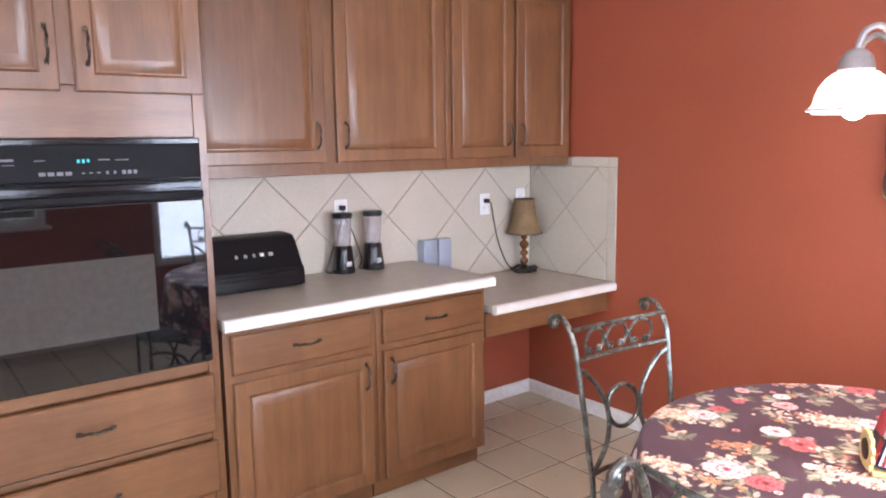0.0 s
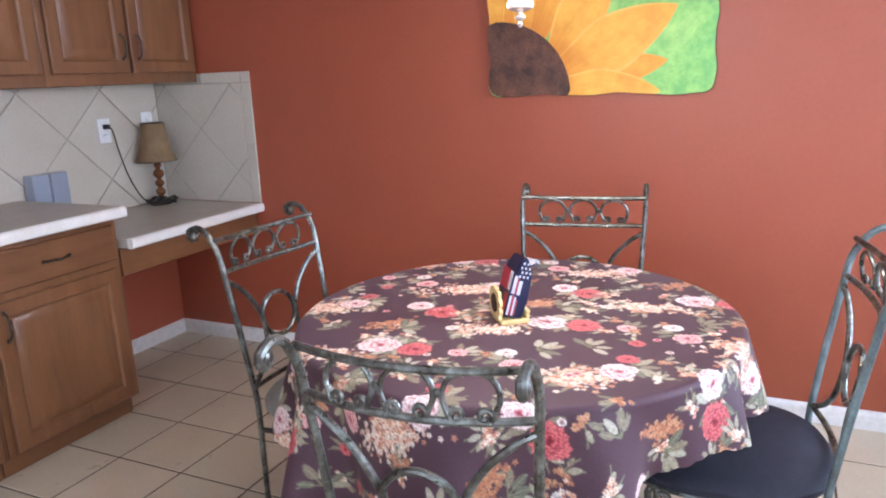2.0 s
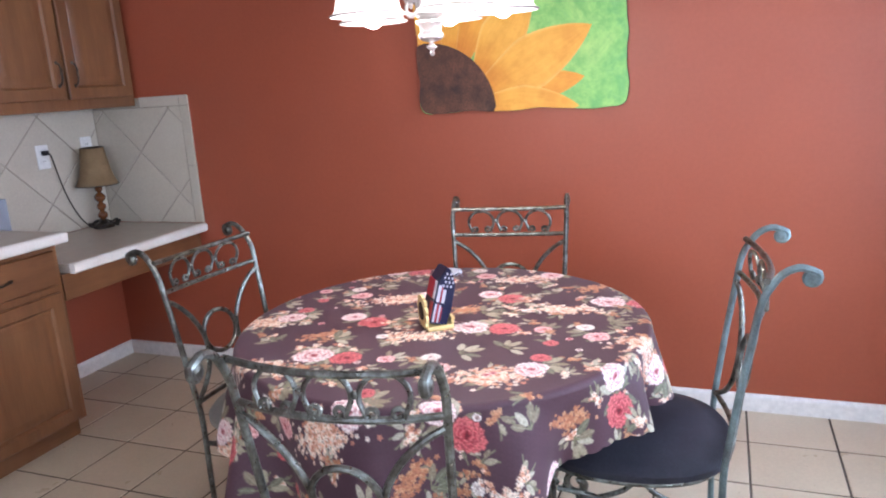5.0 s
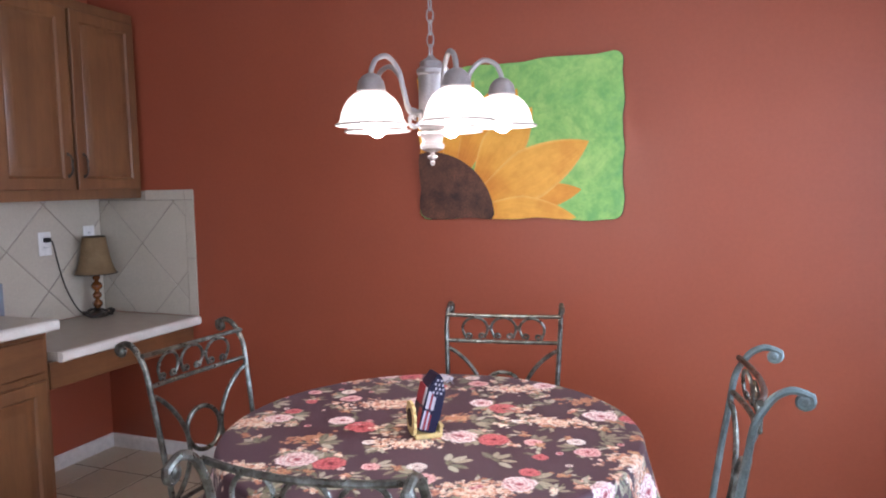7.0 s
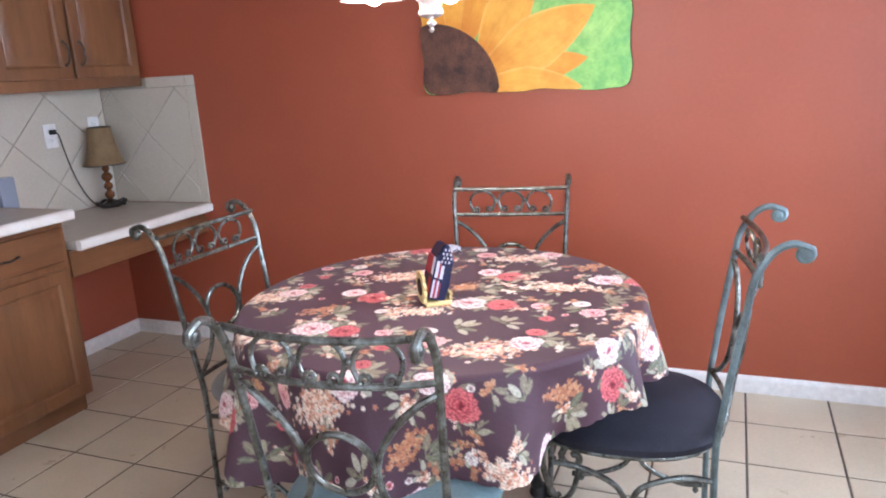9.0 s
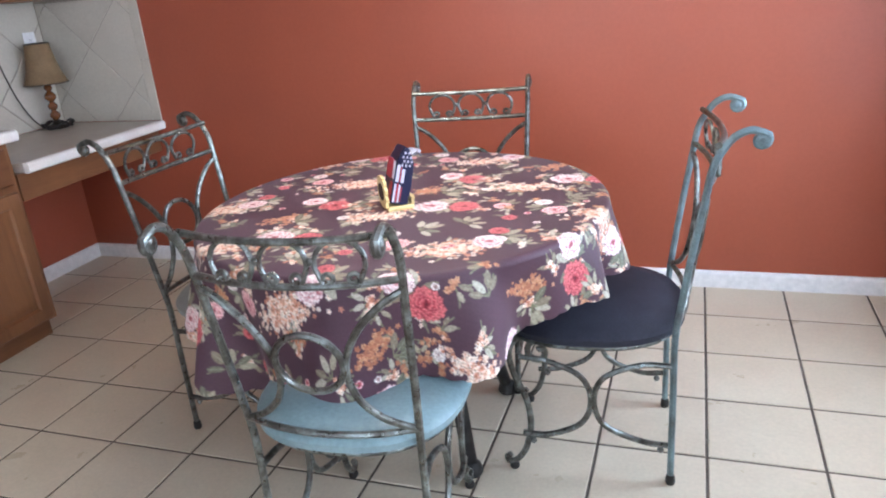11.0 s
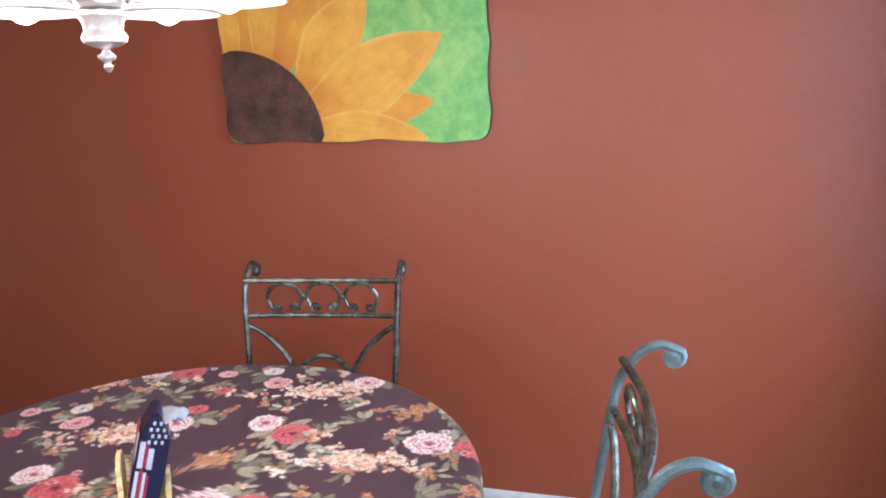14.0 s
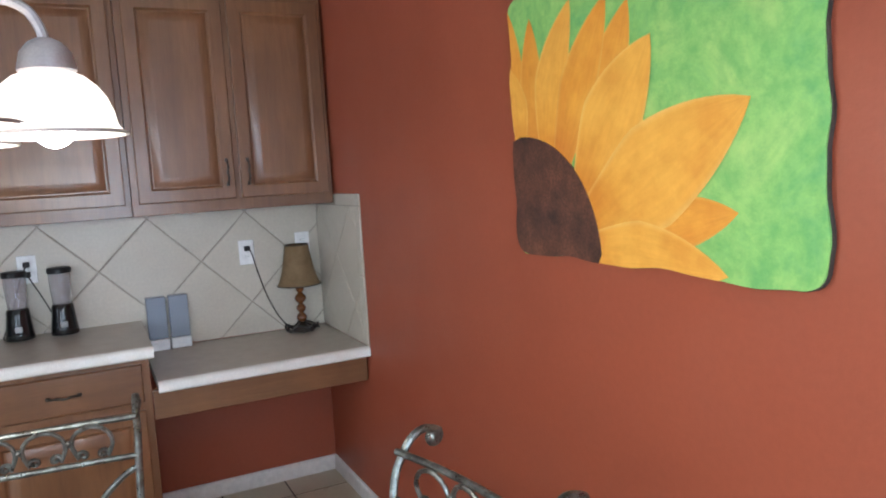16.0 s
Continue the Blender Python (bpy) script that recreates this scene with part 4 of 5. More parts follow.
def hem_drop(t):
    """Length of the cloth past the table's edge at the angle t."""
    return 0.262 + 0.085 * np.cos(t - 3.75) - 0.03 * np.cos(2 * (t - 5.58)) + 0.012 * np.sin(7 * t + 2.0) + 0.005 * np.abs(np.sin(46 * t))


def tablecloth():
    ns_top, ns_side, nt_ = 185, 115, 1380
    t = np.linspace(0, 2 * np.pi, nt_, endpoint=False)
    s_top = (TR + 0.004) * np.sqrt(np.linspace(0.0004, 1, ns_top))
    rows_x, rows_y, rows_z, rows_u, rows_v = [], [], [], [], []
    ripple = 0.9 * np.sin(11 * t + 0.8 * np.sin(2 * t)) + 0.55 * np.sin(17 * t + 1.4 * np.sin(3 * t + 1)) + 0.35 * np.sin(5 * t + 2)
    for s in s_top:
        rows_x.append(s * np.cos(t)), rows_y.append(s * np.sin(t)), rows_z.append(np.full(nt_, TZ + 0.0035))
        rows_u.append(s * np.cos(t)), rows_v.append(s * np.sin(t))
    rb = 0.016
    drop = hem_drop(t)
    for k in range(1, ns_side + 1):
        d = drop * k / ns_side
        turn = np.minimum(d / rb, np.pi / 2)
        below = np.maximum(0, d - rb * np.pi / 2)
        amp = 0.046 * np.clip(below / 0.26, 0, 1.2) ** 0.9
        r = TR + 0.004 + rb * np.sin(turn) + amp * ripple + 0.022 * below / 0.3
        z = TZ + 0.0035 - rb * (1 - np.cos(turn)) - below
        rows_x.append(r * np.cos(t)), rows_y.append(r * np.sin(t)), rows_z.append(z)
        rows_u.append((TR + d) * np.cos(t)), rows_v.append((TR + d) * np.sin(t))
    n = len(rows_x)
    co = np.stack([np.concatenate(rows_x), np.concatenate(rows_y), np.concatenate(rows_z)], 1)
    i = np.arange(n - 1)[:, None] * nt_
    j = np.arange(nt_)[None, :]
    jn = (j + 1) % nt_
    quads = np.stack([i + j, i + nt_ + j, i + nt_ + jn, i + jn], -1).reshape(-1, 4)
    me = bpy.data.meshes.new("cloth")
    me.from_pydata(co.tolist(), [], quads.tolist())
    col = floral_print(np.concatenate(rows_u), np.concatenate(rows_v))
    at = me.color_attributes.new("print", "FLOAT_COLOR", "POINT")
    at.data.foreach_set("color", np.concatenate([col, np.ones((len(col), 1))], 1).astype(np.float32).ravel())
    me.materials.append(CLOTH)
    for p in me.polygons:
        p.use_smooth = True
    ob = new("tablecloth", me)
    ob.location = (TX, TY, 0)
    tagged(ob, "plum floral tablecloth with roses draped over round table", "tablecloth")
    return ob


tablecloth()

# ---- napkin holder on the table ----
TOPZ = TZ + 0.004


def napkin_holder():
    """A base with a tall sunflower plate on one side and a low lip on the other."""
    ob = thing("napkin_holder", pose(2.446, -1.258, TOPZ, 0, 0, 36), "yellow wooden sunflower napkin holder", "napkin holder")
    part("base", boxed(-0.036, 0.040, -0.048, 0.048, 0, 0.013, 0.004), YELLOW_WOOD, ob)
    for x, top in ((-0.036, 0.098), (0.038, 0.036)):
        bm = bmesh.new()
        rim = []
        for k in range(72):
            a = 2 * math.pi * k / 72
            r = 0.044 + 0.009 * abs(math.sin(a * 6))
            rim.append((r * math.cos(a), min(top - 0.006 * abs(math.sin(a * 6)), max(0.004, 0.048 + r * math.sin(a)))))
        lo = [bm.verts.new((x - 0.004, y, z)) for y, z in rim]
        hi = [bm.verts.new((x + 0.004, y, z)) for y, z in rim]
        for k in range(72):
            bm.faces.new((lo[k], lo[(k + 1) % 72], hi[(k + 1) % 72], hi[k]))
        bm.faces.new(lo[::-1]), bm.faces.new(hi)
        plate = part("side_plate", bm, YELLOW_WOOD, ob, "sunflower-shaped yellow plate")
        if x < 0:
            bm = bmesh.new()
            lathe(bm, [(0.004, 0), (0.026, 0), (0.024, 0.003), (0.004, 0.005)], 24)
            bmesh.ops.rotate(bm, verts=bm.verts, matrix=Matrix.Rotation(-math.pi / 2, 3, "Y"))
            bmesh.ops.translate(bm, verts=bm.verts, vec=(x - 0.0042, 0, 0.050))
            part("seed_disc", bm, DARK_SEED, plate, "dark brown painted centre")


napkin_holder()


def napkin_pack():
    """A pack of flag-print napkins leaning in the holder, folded to a peak, the wrapper's top crumpled to one side."""
    ob = thing("napkin_pack", pose(2.442, -1.258, TOPZ + 0.0160, 0, 15, 36), "flag-print paper napkins in clear wrap", "napkins")
    bm = bmesh.new()
    edge = [(-0.026, 0.0), (0.024, 0.0), (0.027, 0.05), (0.026, 0.118), (0.004, 0.160), (-0.008, 0.163), (-0.022, 0.128), (-0.027, 0.06)]
    for lo, hi in ((-0.043, 0.043),):
        a = [bm.verts.new((x, lo, z)) for x, z in edge]
        b = [bm.verts.new((x, hi, z - 0.006)) if z > 0.1 else bm.verts.new((x, hi, z)) for x, z in edge]
    for k in range(len(edge)):
        bm.faces.new((a[k], a[(k + 1) % len(edge)], b[(k + 1) % len(edge)], b[k]))
    bm.faces.new(a[::-1]), bm.faces.new(b)
    bmesh.ops.bevel(bm, geom=bm.edges[:], offset=0.003, segments=2, affect="EDGES")
    body = part("pack", bm, FLAG_BLUE, ob, "navy printed pack")
    y = -0.0436
    for x0, x1, z0, z1, m in ((-0.022, -0.016, 0.006, 0.058, FLAG_WHITE), (-0.015, -0.010, 0.006, 0.060, FLAG_RED), (-0.009, -0.004, 0.006, 0.056, FLAG_WHITE), (-0.003, 0.001, 0.008, 0.050, FLAG_RED), (-0.021, -0.012, 0.064, 0.112, FLAG_WHITE), (-0.011, -0.007, 0.064, 0.106, FLAG_RED), (-0.006, 0.003, 0.062, 0.100, FLAG_WHITE)):
        part("stripe", boxed(x0, x1, y - 0.0008, y + 0.0008, z0, z1, 0.0006), m, body)
    for i in range(4):
        for j in range(3 if i < 3 else 2):
            x, z = -0.010 + j * 0.0105 + (i % 2) * 0.004, 0.108 + i * 0.0115
            part("star", boxed(x, x + 0.0045, y - 0.0008, y + 0.0008, z, z + 0.0065, 0.0006), FLAG_WHITE, body)
    for y0, y1, z0, z1, m in ((-0.040, -0.022, 0.070, 0.120, FLAG_WHITE), (-0.018, 0.040, 0.066, 0.120, FLAG_RED), (-0.040, -0.010, 0.008, 0.060, FLAG_RED)):
        part("stripe", boxed(-0.0272, -0.0252, y0, y1, z0, z1, 0.0006), m, body)
    bm = bmesh.new()
    rows = []
    for i in range(8):
        q = i / 7
        rows.append([bm.verts.new((0.006 + 0.034 * q + 0.016 * math.cos(a) * (1 - 0.35 * q) + 0.004 * math.sin(5 * a + i), 0.038 * math.sin(a) * (1 - 0.3 * q) + 0.005 * math.cos(4 * a + 2 * i), 0.140 + 0.022 * q - 0.018 * q * q + 0.010 * math.cos(a) * (1 - q) + 0.007 * math.sin(3 * a + 0.5) * q)) for a in (2 * math.pi * k / 24 for k in range(24))])
    for a, b in zip(rows, rows[1:]):
        for k in range(24):
            bm.faces.new((a[k], a[(k + 1) % 24], b[(k + 1) % 24], b[k]))
    bm.faces.new(rows[0][::-1]), bm.faces.new(rows[-1])
    part("crumpled_top", bm, WRAP, ob, "crumpled clear wrapper top")


napkin_pack()


# ---- chandelier ----
CX, CY, CZ = 2.488, -1.262, 1.492
ch = thing("chandelier", pose(CX, CY, CZ), "pewter chandelier with five lit frosted glass shades", "chandelier")
part("column", lathe(bmesh.new(), [(0.004, 0.09), (0.032, 0.094), (0.036, 0.10), (0.030, 0.108), (0.034, 0.118), (0.034, 0.235), (0.038, 0.240), (0.038, 0.250), (0.030, 0.256), (0.028, 0.270), (0.012, 0.280), (0.006, 0.288)], 28), NICKEL, ch)
part("lower_cup", lathe(bmesh.new(), [(0.005, 0.034), (0.020, 0.038), (0.031, 0.044), (0.033, 0.052), (0.027, 0.062), (0.030, 0.076), (0.037, 0.082), (0.037, 0.0885), (0.010, 0.0895)], 28), NICKEL, ch)
part("finial", lathe(bmesh.new(), [(0.002, 0.0), (0.005, 0.003), (0.007, 0.008), (0.004, 0.013), (0.006, 0.016), (0.012, 0.020), (0.013, 0.024), (0.006, 0.030), (0.005, 0.0335)], 18), NICKEL, ch)
BULBS = []
for k in range(5):
    a = math.radians(22.7 + 72 * k)
    c, s = math.cos(a), math.sin(a)
    P = lambda r, z: (r * c, r * s, z)
    arm = part("arm", bar([P(0.034, 0.140), P(0.062, 0.138), P(0.078, 0.155), P(0.088, 0.190), P(0.104, 0.242), P(0.136, 0.272), P(0.168, 0.263), P(0.183, 0.238), P(0.186, 0.219)], 0.0068, 6), NICKEL, ch)
    part("arm_scroll", tube(bmesh.new(), spiral(P(0.060, 0.120), 0.026, 1.2, (c, s, 0), (0, 0, 1), 1.4, 18), 0.0042, 7), NICKEL, arm)
    at = (0.186 * c, 0.186 * s, 0)
    part("socket_cap", lathe(bmesh.new(), [(0.010, 0.226), (0.020, 0.221), (0.031, 0.208), (0.035, 0.192), (0.036, 0.184), (0.032, 0.181)], 24, at), NICKEL, arm)
    bm = bmesh.new()
    prof = [(0.033, 0.181), (0.044, 0.176), (0.058, 0.164), (0.069, 0.148), (0.076, 0.130), (0.079, 0.114), (0.083, 0.107), (0.090, 0.101)]
    outer = [[bm.verts.new((at[0] + r * math.cos(t), at[1] + r * math.sin(t), z)) for t in (2 * math.pi * q / 36 for q in range(36))] for r, z in prof + [(r - 0.003, z - 0.002) for r, z in prof[::-1]]]
    for u, v in zip(outer, outer[1:] + outer[:1]):
        for q in range(36):
            bm.faces.new((u[q], u[(q + 1) % 36], v[(q + 1) % 36], v[q]))
    part("glass_shade", bm, SHADE, arm, "frosted white glass bell shade")
    part("rim_band", tube(bmesh.new(), [Vector((at[0] + 0.090 * math.cos(t), at[1] + 0.090 * math.sin(t), 0.1003)) for t in (2 * math.pi * q / 36 for q in range(36))], 0.0026, 6, True), NICKEL, arm)
    part("bulb", lathe(bmesh.new(), [(0.010, 0.170), (0.014, 0.160), (0.024, 0.136), (0.028, 0.112), (0.024, 0.096), (0.014, 0.087), (0.004, 0.083)], 18, at), BULB, arm, "glowing frosted bulb")
    BULBS.append((CX + at[0], CY + at[1], CZ + 0.070))
for i, p in enumerate(BULBS):
    lamp = new("bulb_light", bpy.data.lights.new("bulb_light", "POINT"))
    lamp.data.energy, lamp.data.color, lamp.data.shadow_soft_size = 4.0, (1.0, 0.87, 0.72), 0.03
    lamp.location = p
# chain and ceiling rose
z, i = 0.296, 0
while CZ + z < TOP - 0.06:
    link = []
    for q in range(16):
        a = 2 * math.pi * q / 16
        w, h = 0.009 * math.cos(a), 0.019 * math.sin(a)
        link.append(Vector((w, 0, z + h) if i % 2 else (0, w, z + h)))
    part("chain_link", tube(bmesh.new(), link, 0.0022, 6, True), NICKEL, ch)
    z, i = z + 0.031, i + 1
part("ceiling_rose", lathe(bmesh.new(), [(0.008, -0.045), (0.03, -0.035), (0.06, -0.015), (0.065, -0.002)], 28, (0, 0, TOP - CZ)), NICKEL, ch)


# ---- sunflower painting ----
def edge_wave(q):
    return 0.0042 * math.sin(q * 19 + 0.4) + 0.0014 * math.sin(q * 41 + 1.7)


def board_outline(grow=0.0):
    """Wavy-edged board with rounded corners, x and z from its lower left corner."""
    W, H, r, out = 0.902, 0.655, 0.045, []
    for cx, cz, a0 in ((W - r, r, -90), (W - r, H - r, 0), (r, H - r, 90), (r, r, 180)):
        for k in range(7):
            a = math.radians(a0 + 15 * k)
            out.append((cx + r * math.cos(a), cz + r * math.sin(a)))
    full = []
    for (x0, z0), (x1, z1) in zip(out, out[1:] + out[:1]):
        n = max(1, int(math.hypot(x1 - x0, z1 - z0) / 0.02))
        full += [(x0 + (x1 - x0) * k / n, z0 + (z1 - z0) * k / n) for k in range(n)]
    done = []
    for x, z in full:
        nx, nz = (x - W / 2) / (W / 2), (z - H / 2) / (H / 2)
        w = edge_wave(x + 1.7 * z) + grow
        done.append((x + w * nx, z + w * nz + 0.028 * (x / W) * (z / H) - 0.010 * (max(0, x / W - 0.55) / 0.45) ** 1.5 * (1 - z / H)))
    return done


def flat_piece(poly, y0, y1):
    bm = bmesh.new()
    a = [bm.verts.new((x, y0, z)) for x, z in poly]
    b = [bm.verts.new((x, y1, z)) for x, z in poly]
    n = len(poly)
    for k in range(n):
        bm.faces.new((a[k], a[(k + 1) % n], b[(k + 1) % n], b[k]))
    bm.faces.new(a[::-1]), bm.faces.new(b)
    return bm


art = thing("sunflower_painting", pose(1.928, -0.002, 1.287), "acrylic sunflower painting on a wavy-edged board", "painting")
part("board", flat_piece(board_outline(), -0.003, -0.013), PAINT_EDGE, art, "dark-edged wavy board", smooth=False)
part("green_ground", flat_piece(board_outline(-0.0015), -0.013, -0.0172), PAINT_GREEN, art, "mottled green painted ground", smooth=False)
DC, DR = (0.038, 0.0), 0.302


def clipped(poly):
    poly = [(x, z) for x, z in poly]
    for axis, value, above in ((0, 0.004, True), (1, 0.004, True), (1, 0.684, False)):
        poly = clip(poly, axis, value, above)
    return poly


def low_edge(x):
    """Height of the painted face's lower edge at x."""
    return 0.0018 - edge_wave(x) - 0.010 * (max(0, x / 0.89 - 0.55) / 0.45) ** 1.5


def left_edge(z):
    return 0.0018 - edge_wave(1.7 * z)


def petal(base, tip, width, lean, mat, layer):
    """A pointed petal from base to tip, widest past its middle, bending to one side."""
    b, t = Vector(base), Vector(tip)
    d = t - b
    side = Vector((-d.y, d.x)).normalized()
    N, M = 18, 6
    bm = bmesh.new()
    uv = bm.loops.layers.uv.new("UVMap")
    grid = []
    for i in range(N + 1):
        q = i / N
        w = width * 1.06 * min(1, 0.50 + 1.15 * q) * (1 - q ** 3.0) ** 0.92
        mid = b + d * q + side * lean * math.sin(math.pi * q)
        row = []
        for j in range(M + 1):
            p = mid + side * w * (j / M - 0.5)
            x, z = min(max(p.x, left_edge(p.y)), 0.884), min(max(p.y, low_edge(p.x)), 0.650)
            row.append((bm.verts.new((x, -0.0174 - 0.0004 * layer, z)), q, 2 * j / M - 1))
        grid.append(row)
    for i in range(N):
        for j in range(M):
            f = [grid[i][j], grid[i][j + 1], grid[i + 1][j + 1], grid[i + 1][j]]
            try:
                face = bm.faces.new([g[0] for g in f])
            except ValueError:
                continue
            for loop, g in zip(face.loops, f):
                loop[uv].uv = (g[1], g[2])
    me = bpy.data.meshes.new("petal")
    bm.to_mesh(me)
    bm.free()
    me.materials.append(mat)
    ob = new("petal", me)
    ob.parent = art
    return ob


# base, tip, width, bend: from the lower right round to the left edge
petal((0.45, 0.070), (0.731, 0.123), 0.116, 0.004, ORANGE, 1)
petal((0.30, 0.200), (0.458, 0.557), 0.150, 0.006, ORANGE, 2)
petal((0.02, 0.270), (-0.004, 0.628), 0.130, 0.004, ORANGE, 3)
petal((0.30, 0.160), (0.523, 0.473), 0.205, 0.012, AMBER_PETAL, 7)
petal((0.32, 0.085), (0.763, 0.323), 0.230, 0.004, AMBER_PETAL, 8)
petal((0.215, 0.240), (0.391, 0.582), 0.142, 0.012, ORANGE, 6)
petal((0.155, 0.260), (0.265, 0.600), 0.138, 0.028, AMBER_PETAL, 5)
petal((0.095, 0.275), (0.097, 0.590), 0.105, 0.002, ORANGE, 4)
petal((0.045, 0.285), (-0.008, 0.486), 0.090, -0.012, AMBER_PETAL, 10)
petal((0.29, 0.015), (0.709, 0.006), 0.178, 0.004, AMBER_PETAL, 9)
disc = [(0.046 - 0.0445 * math.cos(a), 0.046 - 0.0445 * math.sin(a)) for a in (math.radians(15 * k) for k in range(7))]
disc += [(x, low_edge(x)) for x in (0.06 + 0.028 * k for k in range(11))]
disc += [(DC[0] + DR * 1.04 * math.cos(a), max(0.004, DC[1] + DR * math.sin(a))) for a in (math.radians(90 * k / 24) for k in range(1, 25))]
disc += [(left_edge(z), z) for z in (0.292 - 0.03 * k for k in range(9))]
part("seed_head", flat_piece(disc, -0.0172, -0.0225), PAINT_BROWN, art, "dark brown painted seed head", smooth=False)


# ---- things on the counters ----
CT, DT = 0.9175, 0.7775
sealer = thing("food_sealer", pose(0.03, -1.865, CT), "black countertop food sealer with a row of buttons", "appliance")
bm = bmesh.new()
prof = [(0.0, 0.004), (0.205, 0.004), (0.212, 0.014), (0.208, 0.080), (0.182, 0.092), (0.120, 0.205), (0.100, 0.220), (0.0, 0.222)]
secs = []
for y, g in ((-0.255, 0.93), (-0.245, 1.0), (0.235, 1.0), (0.252, 0.95)):
    secs.append([bm.verts.new((x * (1 if x < 0.01 else g), y, 0.004 + (z - 0.004) * g)) for x, z in prof])
for a, b in zip(secs, secs[1:]):
    for k in range(len(prof)):
        j = (k + 1) % len(prof)
        bm.faces.new((a[k], a[j], b[j], b[k]))
bm.faces.new(secs[0][::-1]), bm.faces.new(secs[-1])
bmesh.ops.bevel(bm, geom=bm.edges[:], offset=0.004, segments=2, affect="EDGES")
part("housing", bm, BLACK, sealer)
part("front_lip", boxed(0.206, 0.222, -0.225, 0.220, 0.052, 0.076, 0.005), BLACK_GLOSS, sealer)
slope = math.degrees(math.atan2(0.113, 0.062))
for i, (y, w, mat) in enumerate(((-0.04, 0.016, SILVER_PRINT), (0.0, 0.016, SILVER_PRINT), (0.038, 0.016, SILVER_PRINT), (0.074, 0.024, PLATE), (0.114, 0.026, SILVER_PRINT))):
    b = part("button", boxed(-0.002, 0.003, -w * 0.42, w * 0.42, -0.008, 0.008, 0.002), mat, sealer)
    b.matrix_basis = pose(0.155, y, 0.145, 0, -28, 0)
part("badge", boxed(0.2235, 0.2245, -0.22, -0.17, 0.060, 0.066), SILVER_PRINT, sealer)
for y in (-0.2, 0.2):
    part("foot", boxed(0.02, 0.19, y - 0.01, y + 0.01, 0, 0.006), BLACK, sealer)


def blender(x, y):
    ob = thing("personal_blender", pose(x, y, CT), "small black personal blender with clear cup", "blender", "blenders")
    part("base", lathe(bmesh.new(), [(0.040, 0), (0.054, 0.003), (0.055, 0.012), (0.050, 0.05), (0.045, 0.095), (0.043, 0.125), (0.038, 0.132)], 28), BLACK_GLOSS, ob)
    part("switch", boxed(0.046, 0.056, -0.014, 0.014, 0.037, 0.062, 0.005), SILVER_PRINT, ob, "pale grey switch plate")
    part("cup", lathe(bmesh.new(), [(0.036, 0.133), (0.037, 0.15), (0.041, 0.20), (0.043, 0.262), (0.040, 0.262), (0.038, 0.20), (0.033, 0.15), (0.032, 0.1345)], 28), CLEAR, ob, "clear plastic cup")
    part("lid", lathe(bmesh.new(), [(0.040, 0.263), (0.047, 0.265), (0.048, 0.282), (0.044, 0.288), (0.012, 0.290)], 28), BLACK, ob)
    return ob


blender(0.105, -1.345)
blender(0.105, -1.178)


def cord(pts, r=0.0032, parent=None, name="power_cord", label=""):
    ob = part(name, bar(pts, r, 8, 6), CORD, parent)
    return tagged(ob, label, "cord") if parent is None else ob


def plug(x, y, z):
    bm = boxed(x, x + 0.028, y - 0.013, y + 0.013, z - 0.012, z + 0.012, 0.004)
    return bm


c1 = thing("power_cord", pose(0.0182, -0.372, 1.16), "dark lamp cord plugged into the wall outlet", "cord")
part("plug", plug(0, 0, 0.04), BLACK, c1)
part("cable", bar([(0.026, 0.002, 0.04), (0.034, 0.015, 0.020), (0.030, 0.040, -0.08), (0.028, 0.075, -0.20), (0.032, 0.125, -0.31), (0.045, 0.175, -0.372), (0.075, 0.205, -0.378), (0.095, 0.235, -0.372), (0.060, 0.262, -0.366), (0.030, 0.235, -0.352), (0.055, 0.205, -0.345), (0.090, 0.225, -0.355)], 0.0036, 8, 6), CORD, c1)
c2 = thing("power_cord", pose(0.0182, -1.300, 1.20), "dark blender cord from the wall outlet", "cord")
part("plug", plug(0, 0, -0.02), BLACK, c2)
part("plug", plug(0, 0, 0.022), BLACK, c2)
part("cable", bar([(0.026, 0, -0.02), (0.04, 0.02, -0.06), (0.035, 0.06, -0.15), (0.03, 0.09, -0.24), (0.04, 0.07, -0.276), (0.07, 0.10, -0.278)], 0.003, 8, 6), CORD, c2)
part("cable", bar([(0.026, 0, 0.022), (0.045, -0.03, -0.05), (0.03, -0.08, -0.20), (0.035, -0.11, -0.272), (0.07, -0.10, -0.278), (0.06, -0.06, -0.278)], 0.003, 8, 6), CORD, c2)

for y in (-0.808, -0.712):
    ob = thing("acrylic_dispenser", pose(0.055, y, DT), "tall pale blue clear acrylic dispenser box", "dispenser", "acrylic dispensers")
    part("body", boxed(-0.030, 0.030, -0.042, 0.042, 0.052, 0.245, 0.005), BLUE_CLEAR, ob)
    part("base", boxed(-0.033, 0.033, -0.044, 0.044, 0, 0.051, 0.006), PLATE, ob, "white plastic base")

lamp = thing("table_lamp", pose(0.105, -0.150, DT), "small table lamp with tan shade and amber stem", "lamp")
part("foot", lathe(bmesh.new(), [(0.050, 0), (0.052, 0.006), (0.046, 0.016), (0.026, 0.022), (0.018, 0.030), (0.022, 0.036), (0.012, 0.042)], 24), BRONZE, lamp)
z = 0.042
for r in (0.026, 0.024, 0.029, 0.020):
    part("bead", lathe(bmesh.new(), [(0.010, z)] + [(0.010 + (r - 0.010) * math.sin(math.pi * k / 8), z + 2 * (r - 0.002) * k / 8) for k in range(1, 8)] + [(0.010, z + 2 * (r - 0.002))], 20), AMBER, lamp, "amber turned bead")
    z += 2 * (r - 0.002)
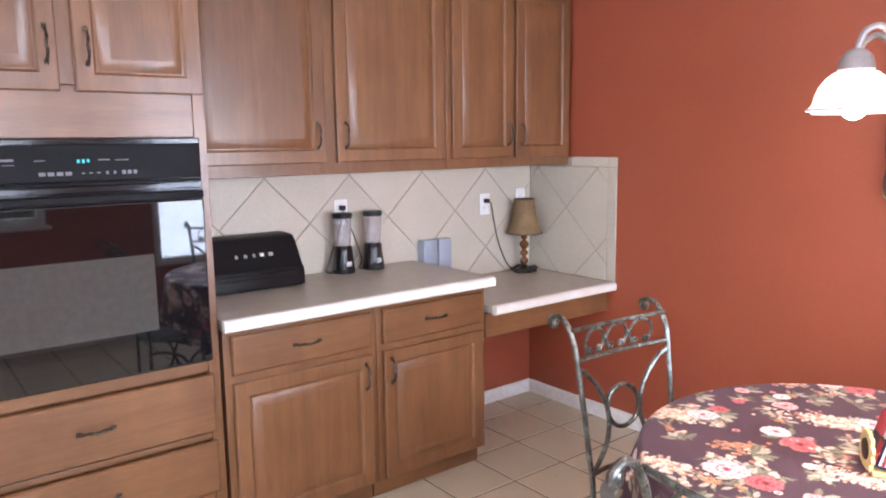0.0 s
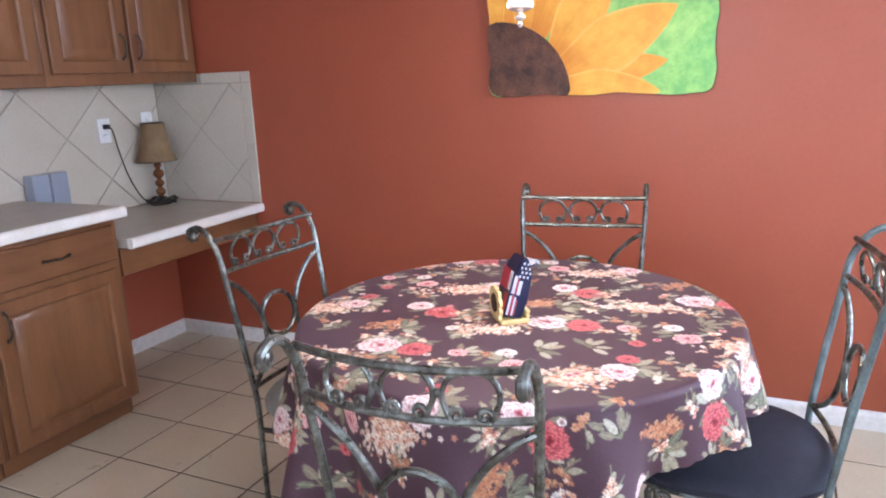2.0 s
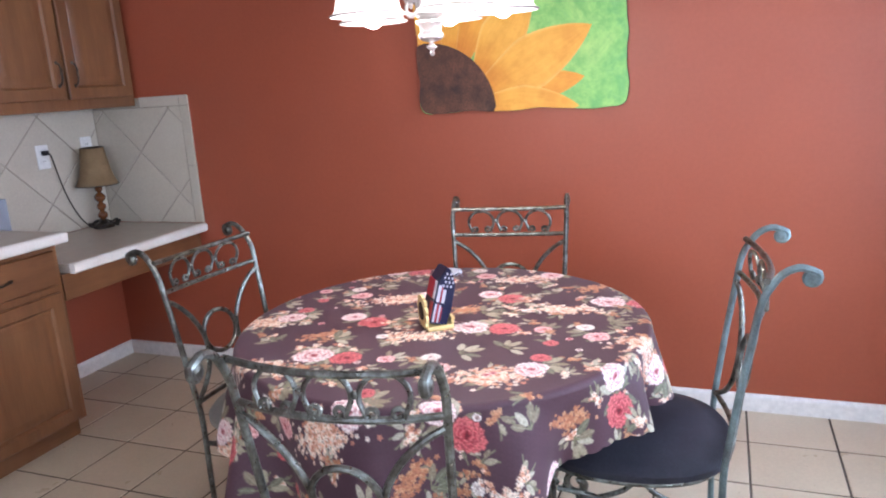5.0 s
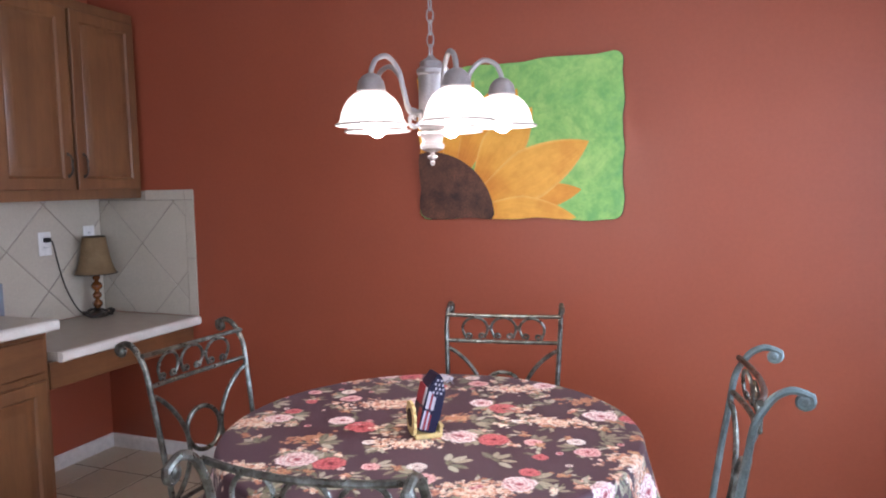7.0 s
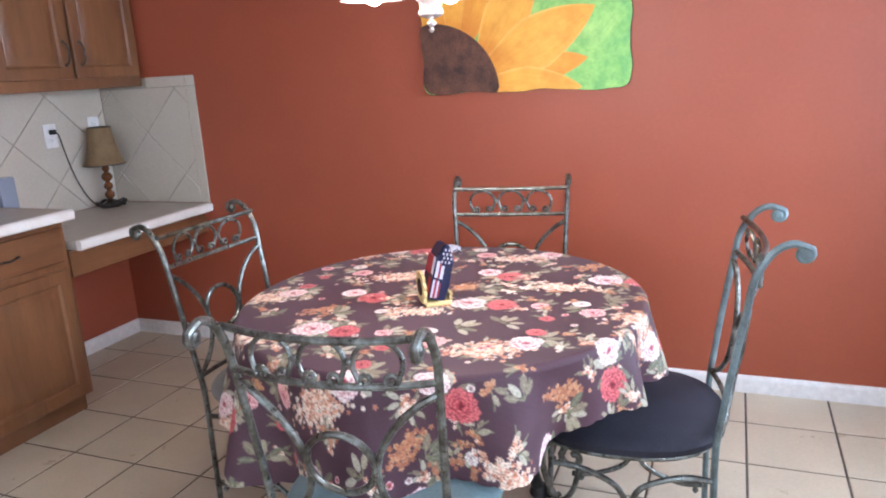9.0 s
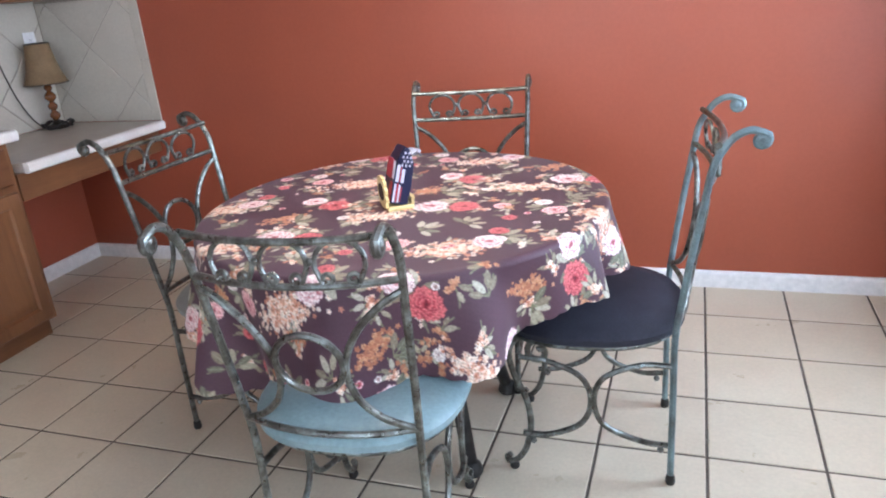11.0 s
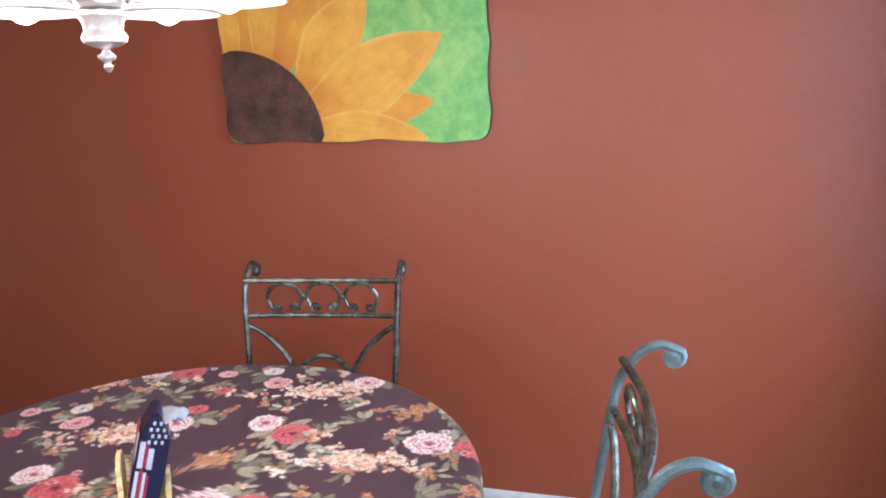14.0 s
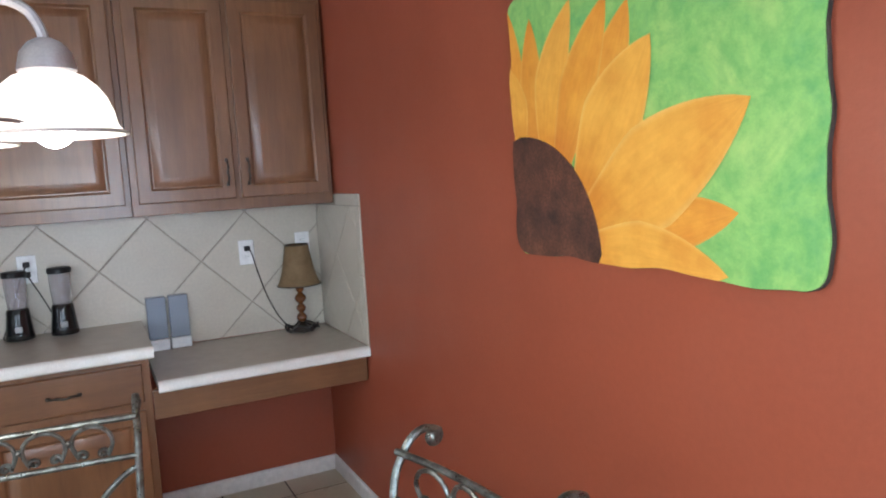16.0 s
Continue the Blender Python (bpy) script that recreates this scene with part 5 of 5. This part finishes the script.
part("neck", lathe(bmesh.new(), [(0.010, z), (0.014, z + 0.01), (0.008, z + 0.02), (0.008, 0.33)], 14), BRONZE, lamp)
bm = bmesh.new()
prof = [(0.106, 0.228), (0.098, 0.240), (0.084, 0.275), (0.072, 0.325), (0.062, 0.385), (0.057, 0.425)]
rings = [[bm.verts.new((r * math.cos(t), r * math.sin(t), q)) for t in (2 * math.pi * k / 32 for k in range(32))] for r, q in prof + [(r - 0.002, q) for r, q in prof[::-1]]]
for a, b in zip(rings, rings[1:] + rings[:1]):
    for k in range(32):
        bm.faces.new((a[k], a[(k + 1) % 32], b[(k + 1) % 32], b[k]))
part("shade", bm, SHADE_FABRIC, lamp, "tan fabric bell shade")
for r, q in ((0.106, 0.229), (0.057, 0.424)):
    part("shade_trim", tube(bmesh.new(), [Vector((r * math.cos(t), r * math.sin(t), q)) for t in (2 * math.pi * k / 32 for k in range(32))], 0.003, 6, True), BRONZE, lamp)
part("spider", boxed(-0.055, 0.055, -0.002, 0.002, 0.326, 0.330), BRONZE, lamp)

coil = [(0.068 * (1 + 0.12 * math.sin(2.6 * a)) * math.cos(a), 0.072 * (1 + 0.15 * math.sin(1.7 * a)) * math.sin(a), 0.007 + 0.026 * (0.5 + 0.5 * math.sin(3.1 * a + 0.05 * a * a))) for a in (0.42 * k for k in range(34))]
part("coiled_cord", bar(coil, 0.0048, 4, 6), CORD, lamp, "dark cord coiled round the foot")

# ---- floor ----
floor = tagged(part("floor", boxed(-0.12, EAST + 0.12, SOUTH - 0.12, 0.12, -0.19, -0.0025), GROUT, smooth=False), "square beige ceramic floor tiles with dark grout", "floor", "", "structure")
PITCH, X0, Y0 = 0.3105, 0.823, -0.282
meshes = {}


def floor_tile(x0, x1, y0, y1):
    key = (round(x1 - x0, 4), round(y1 - y0, 4))
    if key not in meshes:
        w, h = key[0] / 2, key[1] / 2
        me = bpy.data.meshes.new("tile")
        bm = bmesh.new()
        lo = [bm.verts.new((sx * w, sy * h, -0.006)) for sx, sy in ((-1, -1), (1, -1), (1, 1), (-1, 1))]
        mid = [bm.verts.new((sx * w, sy * h, -0.0018)) for sx, sy in ((-1, -1), (1, -1), (1, 1), (-1, 1))]
        top = [bm.verts.new((sx * (w - 0.0025), sy * (h - 0.0025), 0)) for sx, sy in ((-1, -1), (1, -1), (1, 1), (-1, 1))]
        for a, b in ((lo, mid), (mid, top)):
            for k in range(4):
                bm.faces.new((a[k], a[(k + 1) % 4], b[(k + 1) % 4], b[k]))
        bm.faces.new(top)
        bm.to_mesh(me)
        bm.free()
        me.materials.append(FLOOR_TILE)
        meshes[key] = me
    ob = new("tile", meshes[key])
    ob.parent = floor
    ob.location = ((x0 + x1) / 2, (y0 + y1) / 2, 0)


g = 0.0041
i = -3
while X0 + i * PITCH < EAST:
    j = -1
    while Y0 - j * PITCH > SOUTH:
        x0, x1 = max(0.0, X0 + i * PITCH + g), min(EAST, X0 + (i + 1) * PITCH - g)
        y0, y1 = max(SOUTH, Y0 - (j + 1) * PITCH + g), min(0.0, Y0 - j * PITCH - g)
        if x1 - x0 > 0.02 and y1 - y0 > 0.02:
            floor_tile(x0, x1, y0, y1)
        j += 1
    i += 1
